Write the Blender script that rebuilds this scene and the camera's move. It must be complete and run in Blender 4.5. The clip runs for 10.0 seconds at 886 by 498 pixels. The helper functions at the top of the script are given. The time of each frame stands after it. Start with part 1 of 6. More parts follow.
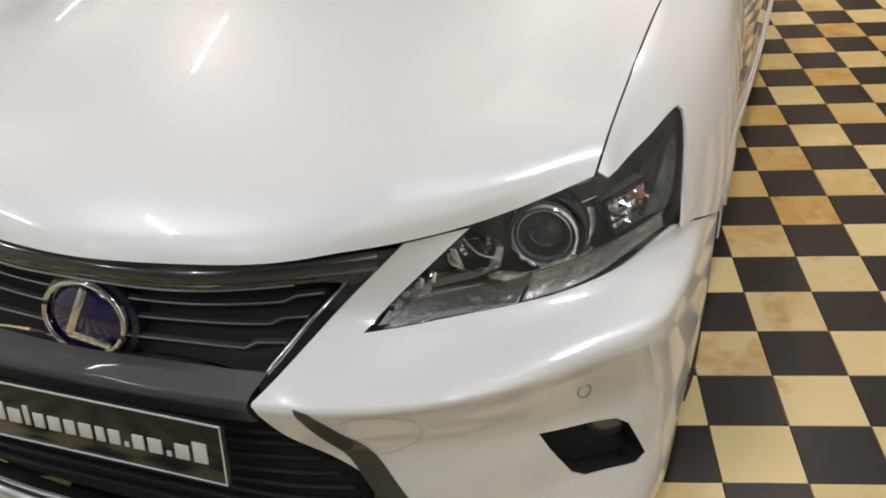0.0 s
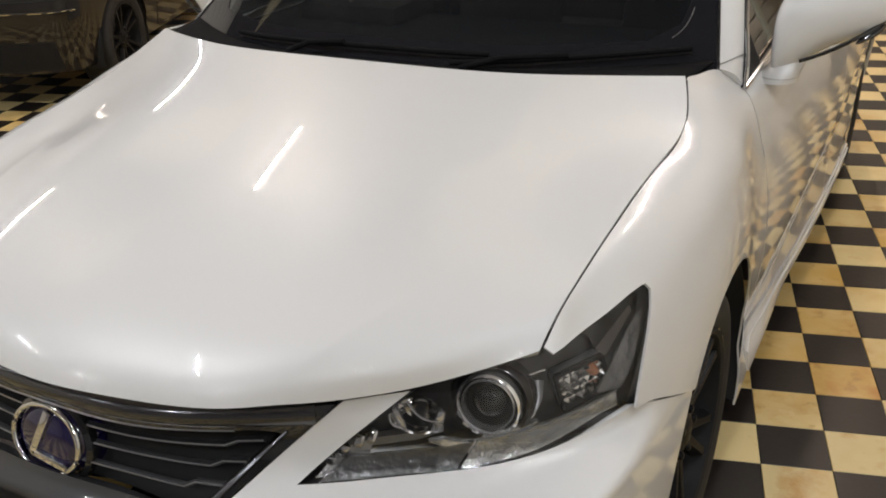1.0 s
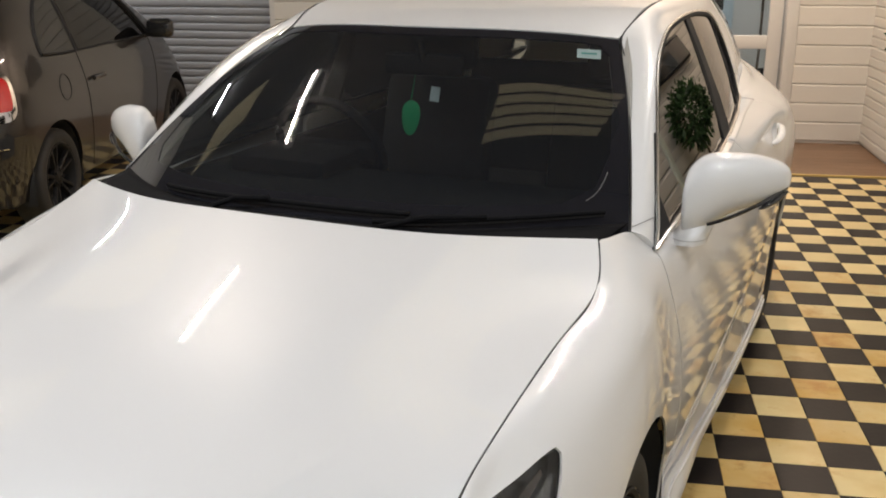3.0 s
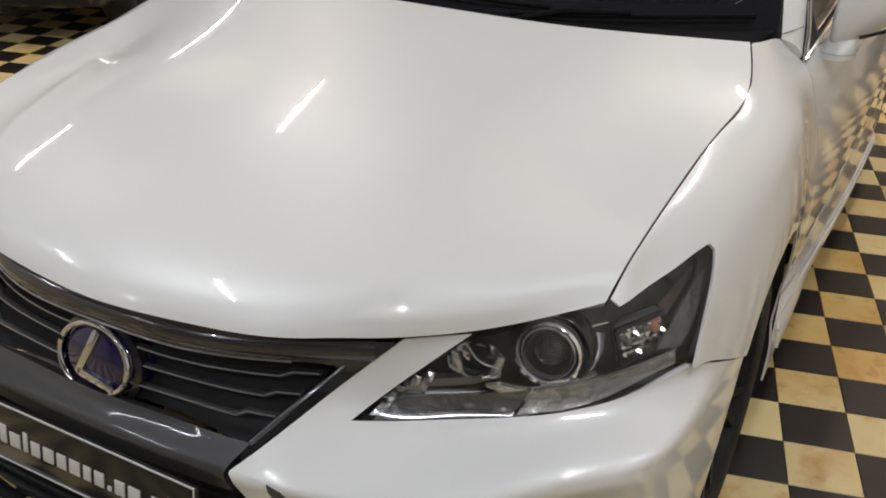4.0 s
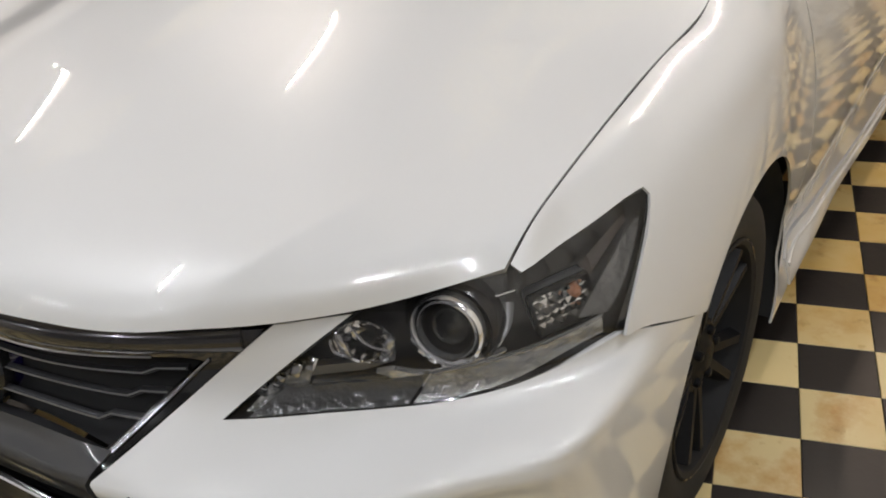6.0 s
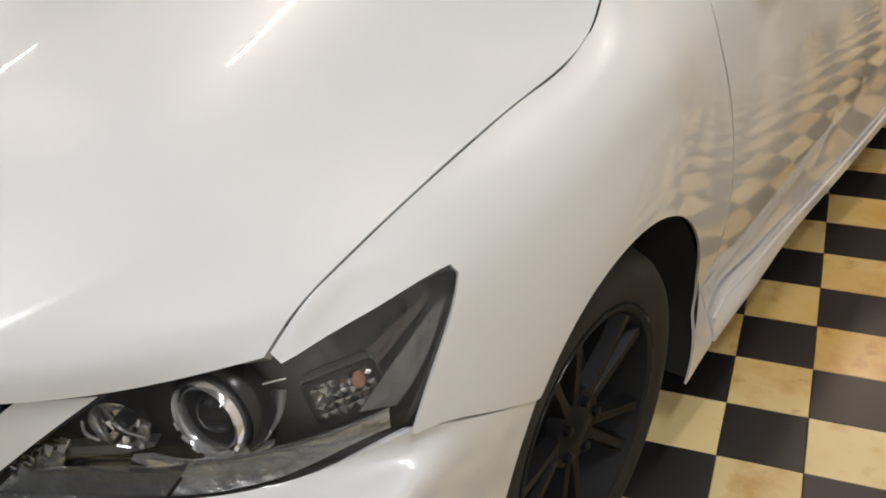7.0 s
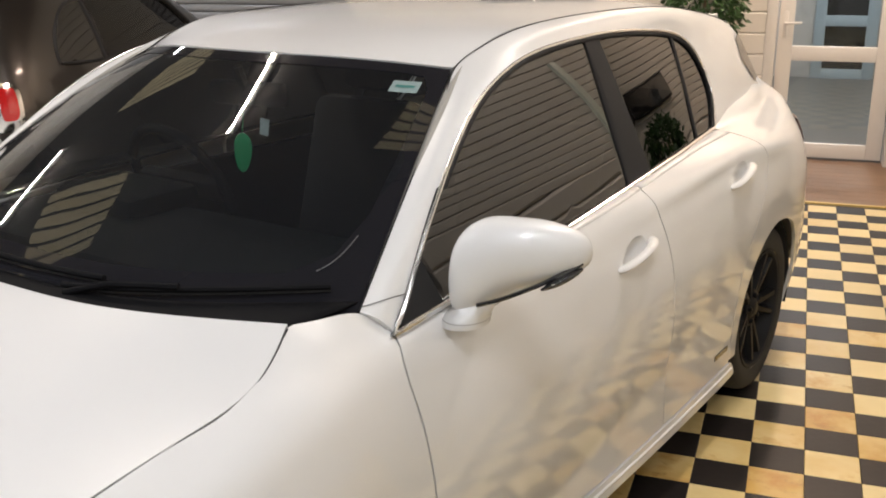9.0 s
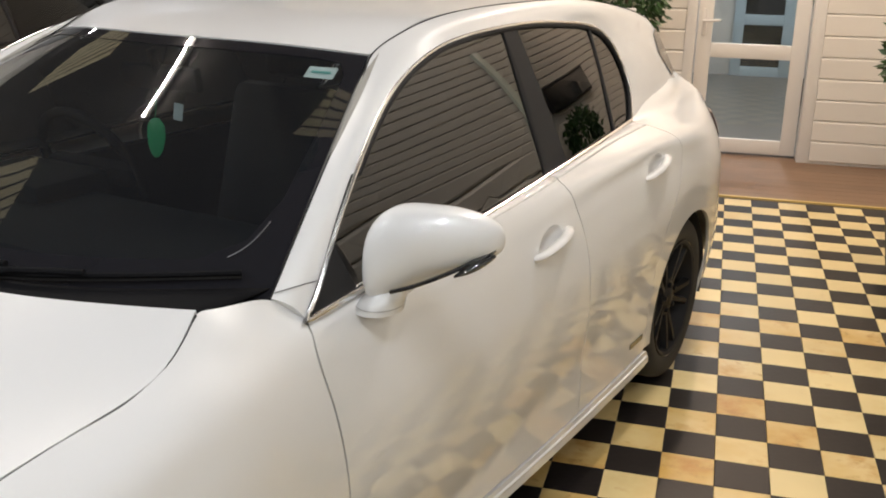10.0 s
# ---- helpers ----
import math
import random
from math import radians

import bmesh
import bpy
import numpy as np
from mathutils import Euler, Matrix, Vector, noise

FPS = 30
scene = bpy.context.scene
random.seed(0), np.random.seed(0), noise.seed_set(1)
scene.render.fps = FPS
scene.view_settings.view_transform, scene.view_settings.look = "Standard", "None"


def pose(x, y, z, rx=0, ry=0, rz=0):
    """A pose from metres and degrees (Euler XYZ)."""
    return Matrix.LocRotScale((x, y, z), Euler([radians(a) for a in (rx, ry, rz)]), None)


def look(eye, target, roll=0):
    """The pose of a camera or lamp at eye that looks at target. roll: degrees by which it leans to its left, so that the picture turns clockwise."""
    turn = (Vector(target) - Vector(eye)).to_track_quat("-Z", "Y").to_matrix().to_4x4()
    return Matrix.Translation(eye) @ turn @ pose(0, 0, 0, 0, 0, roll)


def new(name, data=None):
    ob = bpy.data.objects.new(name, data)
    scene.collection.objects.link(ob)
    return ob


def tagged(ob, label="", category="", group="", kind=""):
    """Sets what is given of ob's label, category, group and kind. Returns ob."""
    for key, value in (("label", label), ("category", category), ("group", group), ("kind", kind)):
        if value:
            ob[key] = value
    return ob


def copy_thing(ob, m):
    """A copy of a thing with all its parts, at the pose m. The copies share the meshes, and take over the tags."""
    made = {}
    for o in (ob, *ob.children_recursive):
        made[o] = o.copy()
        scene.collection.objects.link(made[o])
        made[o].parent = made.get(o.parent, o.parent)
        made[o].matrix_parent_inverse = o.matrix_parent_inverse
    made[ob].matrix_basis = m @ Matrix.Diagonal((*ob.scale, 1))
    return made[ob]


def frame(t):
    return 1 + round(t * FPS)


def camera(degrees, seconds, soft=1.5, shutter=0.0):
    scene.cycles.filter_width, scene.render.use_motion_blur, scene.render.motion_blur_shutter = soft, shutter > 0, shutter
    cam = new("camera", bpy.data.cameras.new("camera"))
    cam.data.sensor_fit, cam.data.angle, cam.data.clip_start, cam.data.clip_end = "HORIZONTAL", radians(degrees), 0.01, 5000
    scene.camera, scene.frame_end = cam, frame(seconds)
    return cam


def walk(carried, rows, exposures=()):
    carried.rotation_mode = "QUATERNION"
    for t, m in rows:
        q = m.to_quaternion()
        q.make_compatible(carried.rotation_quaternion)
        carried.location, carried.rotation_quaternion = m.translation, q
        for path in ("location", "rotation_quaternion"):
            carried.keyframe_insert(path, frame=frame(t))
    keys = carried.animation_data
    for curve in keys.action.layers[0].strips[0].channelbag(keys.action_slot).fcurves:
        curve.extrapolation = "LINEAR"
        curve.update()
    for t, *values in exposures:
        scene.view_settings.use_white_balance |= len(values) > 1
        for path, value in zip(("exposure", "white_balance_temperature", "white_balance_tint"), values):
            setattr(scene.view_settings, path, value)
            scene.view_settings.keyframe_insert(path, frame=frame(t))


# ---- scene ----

# camera and walk
cam = camera(49.1, 10.0, soft=1.9)
PATH = [
    (0, (0.949, -0.894, 1.453), (0.338, 0.696, 0.405), -3.85),
    (0.5, (1.085, -0.827, 1.502), (0.298, 0.728, 0.522), -2.19),
    (1, (1.177, -0.779, 1.538), (0.318, 0.813, 0.686), -2.20),
    (1.5, (1.208, -0.732, 1.584), (0.378, 0.949, 0.888), -0.82),
    (2, (1.256, -0.724, 1.643), (0.483, 1.026, 1.060), 0.57),
    (2.2, (1.236, -0.730, 1.652), (0.489, 1.036, 1.106), 0.80),
    (3.3, (1.205, -0.775, 1.540), (0.386, 0.922, 0.871), -0.70),
    (3.5, (1.160, -0.781, 1.505), (0.302, 0.864, 0.760), -0.31),
    (4, (1.065, -0.834, 1.482), (0.242, 0.751, 0.581), 2.19),
    (4.5, (0.982, -0.840, 1.451), (0.165, 0.708, 0.483), 0.05),
    (5, (1.000, -0.766, 1.427), (0.232, 0.775, 0.409), -1.98),
    (5.2, (1.044, -0.717, 1.428), (0.221, 0.799, 0.415), -2.67),
    (6.3, (1.255, -0.410, 1.417), (0.306, 1.015, 0.384), -4.55),
    (6.5, (1.285, -0.332, 1.413), (0.340, 1.094, 0.377), -4.42),
    (7, (1.392, -0.165, 1.434), (0.355, 1.178, 0.376), -3.78),
    (7.5, (1.580, -0.074, 1.477), (0.395, 1.228, 0.530), -0.64),
    (8, (1.722, -0.018, 1.497), (0.520, 1.346, 0.663), -0.34),
    (8.5, (1.797, 0.029, 1.580), (0.628, 1.485, 0.862), -0.40),
    (9, (1.828, 0.051, 1.613), (0.731, 1.615, 1.020), -0.65),
    (9.5, (1.857, 0.066, 1.630), (0.870, 1.717, 1.082), -0.50),
    (10, (1.853, 0.064, 1.602), (0.883, 1.704, 0.995), 0.93),
]
EXPOSURE = [(0, -0.13, 6720, 10), (.5, -0.28, 6790, 10), (1, -0.25, 6750, 10), (1.5, -0.27, 6900, 10), (2, -0.04, 6860, 11), (3.5, -0.15, 6600, 9), (4, -0.30, 6600, 9), (4.5, -0.27, 6610, 8), (5, -0.23, 6630, 9),
            (6.5, -0.16, 6710, 10), (7, -0.10, 6730, 10), (7.5, 0.02, 6730, 10), (8, 0.11, 6760, 10), (9, 0.15, 6690, 11), (10, 0.10, 6570, 9)]
walk(cam, [(t, look(eye, aim, roll)) for t, eye, aim, roll in PATH], EXPOSURE)

# ---- world and lights ----
world = bpy.data.worlds.new("showroom_world")
scene.world = world
world.use_nodes = True
world.node_tree.nodes["Background"].inputs[0].default_value = (0.9, 0.85, 0.8, 1)
world.node_tree.nodes["Background"].inputs[1].default_value = 0.04

ROOM_TURN = 14.91
ROOM = pose(0, 0, 0, 0, 0, ROOM_TURN)
CEIL = 3.69


# ---- materials ----
def mat(name, color, rough=0.5, metal=0.0, coat=0.0, spec=0.5, vary=0.0, scale=8.0, bump=0.0, bump_scale=60.0,
        emit=0.0, island=0.0, coord="Object", coat_rough=0.03, coat_ior=1.5):
    m = bpy.data.materials.new(name)
    m.use_nodes = True
    nt = m.node_tree
    b = nt.nodes["Principled BSDF"]
    b.inputs["Base Color"].default_value = (*color, 1)
    b.inputs["Roughness"].default_value = rough
    b.inputs["Metallic"].default_value = metal
    b.inputs["Coat Weight"].default_value = coat
    b.inputs["Coat Roughness"].default_value = coat_rough
    b.inputs["Coat IOR"].default_value = coat_ior
    b.inputs["Specular IOR Level"].default_value = spec
    if emit:
        b.inputs["Emission Color"].default_value = (*color, 1)
        b.inputs["Emission Strength"].default_value = emit
    if vary or bump or island:
        tc = nt.nodes.new("ShaderNodeTexCoord")
    if vary or island:
        last = None
        if vary:
            n1 = nt.nodes.new("ShaderNodeTexNoise")
            n1.inputs["Scale"].default_value = scale
            n1.inputs["Detail"].default_value = 6
            nt.links.new(tc.outputs[coord], n1.inputs["Vector"])
            r = nt.nodes.new("ShaderNodeMapRange")
            r.inputs[3].default_value, r.inputs[4].default_value = 1 - vary, 1 + vary
            nt.links.new(n1.outputs["Fac"], r.inputs[0])
            last = r.outputs[0]
        if island:
            oi = nt.nodes.new("ShaderNodeObjectInfo")
            gi = nt.nodes.new("ShaderNodeNewGeometry")
            ad = nt.nodes.new("ShaderNodeMath")
            nt.links.new(oi.outputs["Random"], ad.inputs[0])
            nt.links.new(gi.outputs["Random Per Island"], ad.inputs[1])
            fr = nt.nodes.new("ShaderNodeMath")
            fr.operation = "FRACT"
            nt.links.new(ad.outputs[0], fr.inputs[0])
            r2 = nt.nodes.new("ShaderNodeMapRange")
            r2.inputs[3].default_value, r2.inputs[4].default_value = 1 - island, 1 + island
            nt.links.new(fr.outputs[0], r2.inputs[0])
            if last:
                mm = nt.nodes.new("ShaderNodeMath")
                mm.operation = "MULTIPLY"
                nt.links.new(last, mm.inputs[0])
                nt.links.new(r2.outputs[0], mm.inputs[1])
                last = mm.outputs[0]
            else:
                last = r2.outputs[0]
        vm = nt.nodes.new("ShaderNodeVectorMath")
        vm.operation = "SCALE"
        vm.inputs[0].default_value = color
        nt.links.new(last, vm.inputs["Scale"])
        nt.links.new(vm.outputs[0], b.inputs["Base Color"])
    if bump:
        n2 = nt.nodes.new("ShaderNodeTexNoise")
        n2.inputs["Scale"].default_value = bump_scale
        n2.inputs["Detail"].default_value = 4
        nt.links.new(tc.outputs[coord], n2.inputs["Vector"])
        bp = nt.nodes.new("ShaderNodeBump")
        bp.inputs["Strength"].default_value = bump
        bp.inputs["Distance"].default_value = 0.01
        nt.links.new(n2.outputs["Fac"], bp.inputs["Height"])
        nt.links.new(bp.outputs[0], b.inputs["Normal"])
    return m


def glass_mat(name, tint, ior=1.5, rough=0.0, haze=0.0):
    m = bpy.data.materials.new(name)
    m.use_nodes = True
    nt = m.node_tree
    nt.nodes.clear()
    out = nt.nodes.new("ShaderNodeOutputMaterial")
    mix = nt.nodes.new("ShaderNodeMixShader")
    fr = nt.nodes.new("ShaderNodeFresnel")
    fr.inputs[0].default_value = ior
    tr = nt.nodes.new("ShaderNodeBsdfTransparent")
    tr.inputs[0].default_value = (*tint, 1)
    gl = nt.nodes.new("ShaderNodeBsdfGlossy")
    gl.inputs["Color"].default_value = (1, 1, 1, 1)
    gl.inputs["Roughness"].default_value = rough
    nt.links.new(fr.outputs[0], mix.inputs[0])
    nt.links.new(tr.outputs[0], mix.inputs[1])
    nt.links.new(gl.outputs[0], mix.inputs[2])
    nt.links.new(mix.outputs[0], out.inputs[0])
    if haze:  # pale veil mixed in to stand for light haze over the glass
        veil = nt.nodes.new("ShaderNodeBsdfDiffuse")
        veil.inputs[0].default_value = (0.62, 0.68, 0.80, 1)
        over = nt.nodes.new("ShaderNodeMixShader")
        over.inputs[0].default_value = haze
        nt.links.new(mix.outputs[0], over.inputs[1])
        nt.links.new(veil.outputs[0], over.inputs[2])
        nt.links.new(over.outputs[0], out.inputs[0])
    return m


PAINT = mat("pearl_white_paint", (0.745, 0.745, 0.74), 0.40, metal=0.095, coat=1.0, spec=0.10, vary=0.012, scale=3.0, coat_ior=1.58, coat_rough=0.0)
GREYPAINT = mat("grey_metallic_paint", (0.028, 0.0245, 0.023), 0.32, metal=0.6, coat=1.0, vary=0.03)
BLACK = mat("black_plastic", (0.022, 0.022, 0.023), 0.6, spec=0.14, vary=0.1, bump=0.05, bump_scale=300)
GLOSSBLACK = mat("gloss_black", (0.016, 0.016, 0.017), 0.08, coat=0.6)
LINER = mat("arch_liner", (0.018, 0.018, 0.018), 0.9, vary=0.2)
WIPERBLACK = mat("wiper_black", (0.008, 0.008, 0.009), 0.8, spec=0.06, vary=0.15)
SEAM = mat("fine_seam_grey", (0.38, 0.37, 0.36), 0.6)
RUBBER = mat("tyre_rubber", (0.018, 0.017, 0.0165), 0.75, vary=0.15, scale=20, bump=0.1, bump_scale=150)
RIM = mat("black_alloy", (0.010, 0.010, 0.011), 0.42, spec=0.16, vary=0.1)
CHROME = mat("chrome", (0.75, 0.75, 0.76), 0.08, metal=1.0)
TRIMCHROME = mat("bright_window_trim", (0.82, 0.81, 0.80), 0.24, metal=1.0)
SATIN = mat("satin_silver", (0.55, 0.55, 0.55), 0.3, metal=1.0)
GUNMETAL = mat("gunmetal_trim", (0.060, 0.060, 0.063), 0.38, metal=0.5, coat=0.7)
BANDGREY = mat("dark_grey_gloss_band", (0.050, 0.048, 0.052), 0.22, metal=0.6, coat=1.0)
DARKCHROME = mat("dark_chrome", (0.22, 0.22, 0.23), 0.18, metal=1.0)
EMBLEMBLUE = mat("emblem_blue", (0.008, 0.005, 0.045), 0.1, coat=1.0)
GLASS = glass_mat("clear_glass", (0.45, 0.50, 0.485), haze=0.010)
BORDER = mat("black_screen_print", (0.013, 0.013, 0.016), 0.03, spec=0.4)
# Near front window's glass is darkened for the shade of the cabin behind.
DARKGLASS = glass_mat("darkened_glass", (0.035, 0.035, 0.037), 1.7)
REARTINT = glass_mat("dark_rear_glass", (0.022, 0.022, 0.023), 1.38)
CLEARGREEN = glass_mat("pale_green_glass", (0.66, 0.76, 0.68))
LENS = glass_mat("lamp_lens", (0.90, 0.90, 0.91), 1.52)
DARKRED = mat("smoked_red_lens", (0.03, 0.006, 0.007), 0.12, coat=1.0)
REDLENS = mat("red_lens", (0.45, 0.01, 0.012), 0.1, coat=1.0)
CLEARLENS = mat("clear_lens", (0.65, 0.62, 0.6), 0.12, coat=1.0)
FACET = mat("bright_facets", (0.86, 0.85, 0.84), 0.10, metal=1.0)
BROWNLENS = mat("dark_brown_lens", (0.035, 0.024, 0.020), 0.15, coat=0.8)
AMBER = mat("amber_bulb", (0.45, 0.21, 0.12), 0.2)
LAMPDARK = mat("lamp_housing", (0.030, 0.028, 0.028), 0.24, spec=0.5)
FROST = mat("frosted_lamp_grey", (0.50, 0.50, 0.49), 0.16, metal=0.75, coat=0.8, vary=0.45, scale=38, bump=0.9, bump_scale=42)
SMOKE = mat("smoked_lamp_strip", (0.16, 0.16, 0.158), 0.16, metal=0.6, coat=0.8, vary=0.55, scale=40, bump=0.6, bump_scale=45)
RINGCHROME = mat("bright_lamp_chrome", (0.95, 0.95, 0.96), 0.16, metal=0.9)
WINGSATIN = mat("satin_lamp_wing", (0.85, 0.85, 0.85), 0.22, metal=0.85, bump=0.5, bump_scale=40)
LAMPGREY = mat("lamp_grey_trim", (0.24, 0.24, 0.245), 0.28, metal=0.7)
INTERIOR = mat("dark_interior", (0.009, 0.0095, 0.011), 0.9, spec=0.06, vary=0.15, bump=0.1)
HEADLINER = mat("pale_headliner", (0.32, 0.31, 0.28), 0.9, vary=0.04)
SEAT = mat("dark_cloth", (0.012, 0.012, 0.014), 0.9, vary=0.2, bump=0.2, bump_scale=200)
GREEN = mat("green_card", (0.0, 0.30, 0.11), 0.6)
PAPER = mat("pale_sticker", (0.55, 0.62, 0.62), 0.6)
STICKGREEN = mat("sticker_green", (0.10, 0.35, 0.32), 0.6)
PLATEBLACK = mat("plate_black", (0.012, 0.012, 0.013), 0.14, spec=0.5, vary=0.1)
PLATEWHITE = mat("plate_white", (0.62, 0.62, 0.62), 0.4)
CREAM = mat("cream_tile", (0.76, 0.61, 0.30), 0.42, vary=0.08, scale=5.0, bump=0.06, bump_scale=35, island=0.08, coat=0.14, coat_rough=0.22)


def stain(m, color, scale, lo, hi, each=0.0):
    """Blotches of another colour over a material's own, more on some pieces than on others."""
    nt = m.node_tree
    b = nt.nodes["Principled BSDF"]
    src = b.inputs["Base Color"].links[0].from_socket
    tc = nt.nodes.new("ShaderNodeNewGeometry")
    n = nt.nodes.new("ShaderNodeTexNoise")
    n.inputs["Scale"].default_value = scale
    n.inputs["Detail"].default_value = 5
    n.inputs["Roughness"].default_value = 0.62
    nt.links.new(tc.outputs["Position"], n.inputs["Vector"])
    r = nt.nodes.new("ShaderNodeMapRange")
    r.inputs[1].default_value, r.inputs[2].default_value = lo, hi
    info, own = nt.nodes.new("ShaderNodeObjectInfo"), nt.nodes.new("ShaderNodeMath")
    own.operation = "MULTIPLY_ADD"
    own.inputs[1].default_value = each
    nt.links.new(info.outputs["Random"], own.inputs[0])
    nt.links.new(n.outputs["Fac"], own.inputs[2])
    nt.links.new(own.outputs[0], r.inputs[0])
    mx = nt.nodes.new("ShaderNodeMix")
    mx.data_type = "RGBA"
    for sock in mx.inputs:
        if sock.type == "RGBA" and sock.name == "A":
            nt.links.new(src, sock)
        if sock.type == "RGBA" and sock.name == "B":
            sock.default_value = (*color, 1)
    nt.links.new(r.outputs[0], mx.inputs[0])
    nt.links.new([o for o in mx.outputs if o.type == "RGBA"][0], b.inputs["Base Color"])


stain(CREAM, (0.60, 0.36, 0.075), 1.3, 0.56, 0.80, 0.20)
stain(CREAM, (0.52, 0.25, 0.045), 5.5, 0.66, 0.86, 0.20)
stain(CREAM, (0.42, 0.22, 0.05), 14.0, 0.68, 0.84, 0.12)
DARKTILE = mat("black_tile", (0.018, 0.0145, 0.0135), 0.36, spec=0.24, vary=0.2, scale=9.0, bump=0.06, bump_scale=40, island=0.15)
GROUT = mat("tile_joint", (0.09, 0.07, 0.05), 0.8, vary=0.2)
BOARD = mat("white_cladding", (0.72, 0.69, 0.63), 0.42, vary=0.03, scale=3.0, bump=0.04, bump_scale=25, island=0.02)
WHITEWOOD = mat("white_frame", (0.72, 0.70, 0.66), 0.35, vary=0.02)
SHUTTER = mat("grey_shutter", (0.35, 0.36, 0.38), 0.42, metal=0.2, vary=0.05, island=0.04)
WOODFLOOR = mat("brown_wood_floor", (0.21, 0.125, 0.072), 0.42, vary=0.22, scale=5.0, bump=0.06, island=0.10)
PLANKGAP = mat("plank_gap", (0.06, 0.035, 0.02), 0.7, vary=0.2)
BRASS = mat("yellow_trim", (0.62, 0.45, 0.14), 0.4, vary=0.1)
CEILDARK = mat("dark_ceiling", (0.10, 0.095, 0.09), 0.8, vary=0.1, scale=2.0)
CORRUGATED = mat("cream_ribbed_rooflight", (0.80, 0.72, 0.50), 0.5, emit=0.45)
LEAF = mat("leaf_green", (0.045, 0.10, 0.03), 0.45, vary=0.3, scale=20, island=0.4)
BARK = mat("bark", (0.10, 0.07, 0.045), 0.85, vary=0.3, scale=30, bump=0.4)
POT = mat("dark_pot", (0.03, 0.028, 0.027), 0.5, vary=0.2)
TUBE = mat("lamp_tube_warm", (1.0, 0.89, 0.80), 0.5, emit=115.0)
TUBEAMBER = mat("lamp_tube_amber", (1.0, 0.80, 0.645), 0.5, emit=115.0)
TUBECOOL = mat("lamp_tube_cool", (0.915, 0.945, 1.0), 0.5, emit=115.0)
BATTEN = mat("white_batten", (0.7, 0.7, 0.7), 0.4)


# ---- mesh helpers ----
def mesh_ob(name, verts, faces, material, parent=None, label="", smooth=True, normals=None):
    me = bpy.data.meshes.new(name)
    me.from_pydata([tuple(v) for v in verts], [], [tuple(f) for f in faces])
    me.materials.append(material)
    if smooth:
        me.polygons.foreach_set("use_smooth", [True] * len(me.polygons))
    if normals is not None:
        me.normals_split_custom_set([normals[i] for p in me.polygons for i in p.vertices])
    ob = new(name, me)
    if parent is not None:
        ob.parent = parent
    if label:
        ob["label"] = label
    return ob


def part(name, bm, material, parent=None, label="", smooth=True, angle=40):
    me = bpy.data.meshes.new(name)
    bmesh.ops.recalc_face_normals(bm, faces=bm.faces)
    if smooth:
        for f in bm.faces:
            f.smooth = True
        for e in bm.edges:
            e.smooth = len(e.link_faces) == 2 and e.calc_face_angle(0) < radians(angle)
    bm.to_mesh(me)
    bm.free()
    me.materials.append(material)
    ob = new(name, me)
    if parent is not None:
        ob.parent = parent
    if label:
        ob["label"] = label
    return ob


def thing(name, label, category, group="", m=None):
    e = new(name)
    e.empty_display_size = 0.1
    if m is not None:
        e.matrix_basis = m
    return tagged(e, label, category, group)


def box(bm, lo, hi, bevel=0.0, m=None, seg=2):
    r = bmesh.ops.create_cube(bm, size=1)
    vs = r["verts"]
    c = [(a + b) / 2 for a, b in zip(lo, hi)]
    s = [b - a for a, b in zip(lo, hi)]
    for v in vs:
        v.co = Vector([v.co[i] * s[i] + c[i] for i in range(3)])
    if bevel:
        es = list({e for v in vs for e in v.link_edges})
        r = bmesh.ops.bevel(bm, geom=es, offset=bevel, segments=seg, affect="EDGES", profile=0.5)
        vs = list({v for f in r["faces"] for v in f.verts} | {v for v in vs if v.is_valid})
    if m is not None:
        bmesh.ops.transform(bm, matrix=m, verts=[v for v in vs if v.is_valid])
    return vs


def boxed(lo, hi, bevel=0.0, m=None, seg=2):
    bm = bmesh.new()
    box(bm, lo, hi, bevel, m, seg)
    return bm


def basis(knots, q):
    """Weights of natural cubic interpolation at q."""
    k = np.asarray(knots, float)
    n = len(k)
    h = np.diff(k)
    A = np.zeros((n, n))
    R = np.zeros((n, n))
    A[0, 0] = A[-1, -1] = 1
    for i in range(1, n - 1):
        A[i, i - 1], A[i, i], A[i, i + 1] = h[i - 1], 2 * (h[i - 1] + h[i]), h[i]
        R[i, i - 1], R[i, i], R[i, i + 1] = 6 / h[i - 1], -6 / h[i - 1] - 6 / h[i], 6 / h[i]
    M = np.linalg.solve(A, R)
    q = np.asarray(q, float)
    i = np.clip(np.searchsorted(k, q) - 1, 0, n - 2)
    hh = h[i]
    a = (k[i + 1] - q) / hh
    b = (q - k[i]) / hh
    E = np.eye(n)
    return (a[:, None] * E[i] + b[:, None] * E[i + 1]
            + (((a ** 3 - a) * hh ** 2 / 6)[:, None]) * M[i] + (((b ** 3 - b) * hh ** 2 / 6)[:, None]) * M[i + 1])


def curve(points, n, closed=False):
    """n points along a smooth curve through the given ones."""
    p = np.array(points, float)
    k = np.r_[0, np.cumsum(np.sqrt(np.linalg.norm(np.diff(p, axis=0), axis=1)))]
    fine = basis(k, np.linspace(0, k[-1], max(200, n))) @ p
    d = np.r_[0, np.cumsum(np.linalg.norm(np.diff(fine, axis=0), axis=1))]
    s = np.linspace(0, d[-1], n)
    return np.stack([np.interp(s, d, fine[:, i]) for i in range(p.shape[1])], 1)


def line(a, b, n):
    return np.linspace(np.array(a, float), np.array(b, float), n)


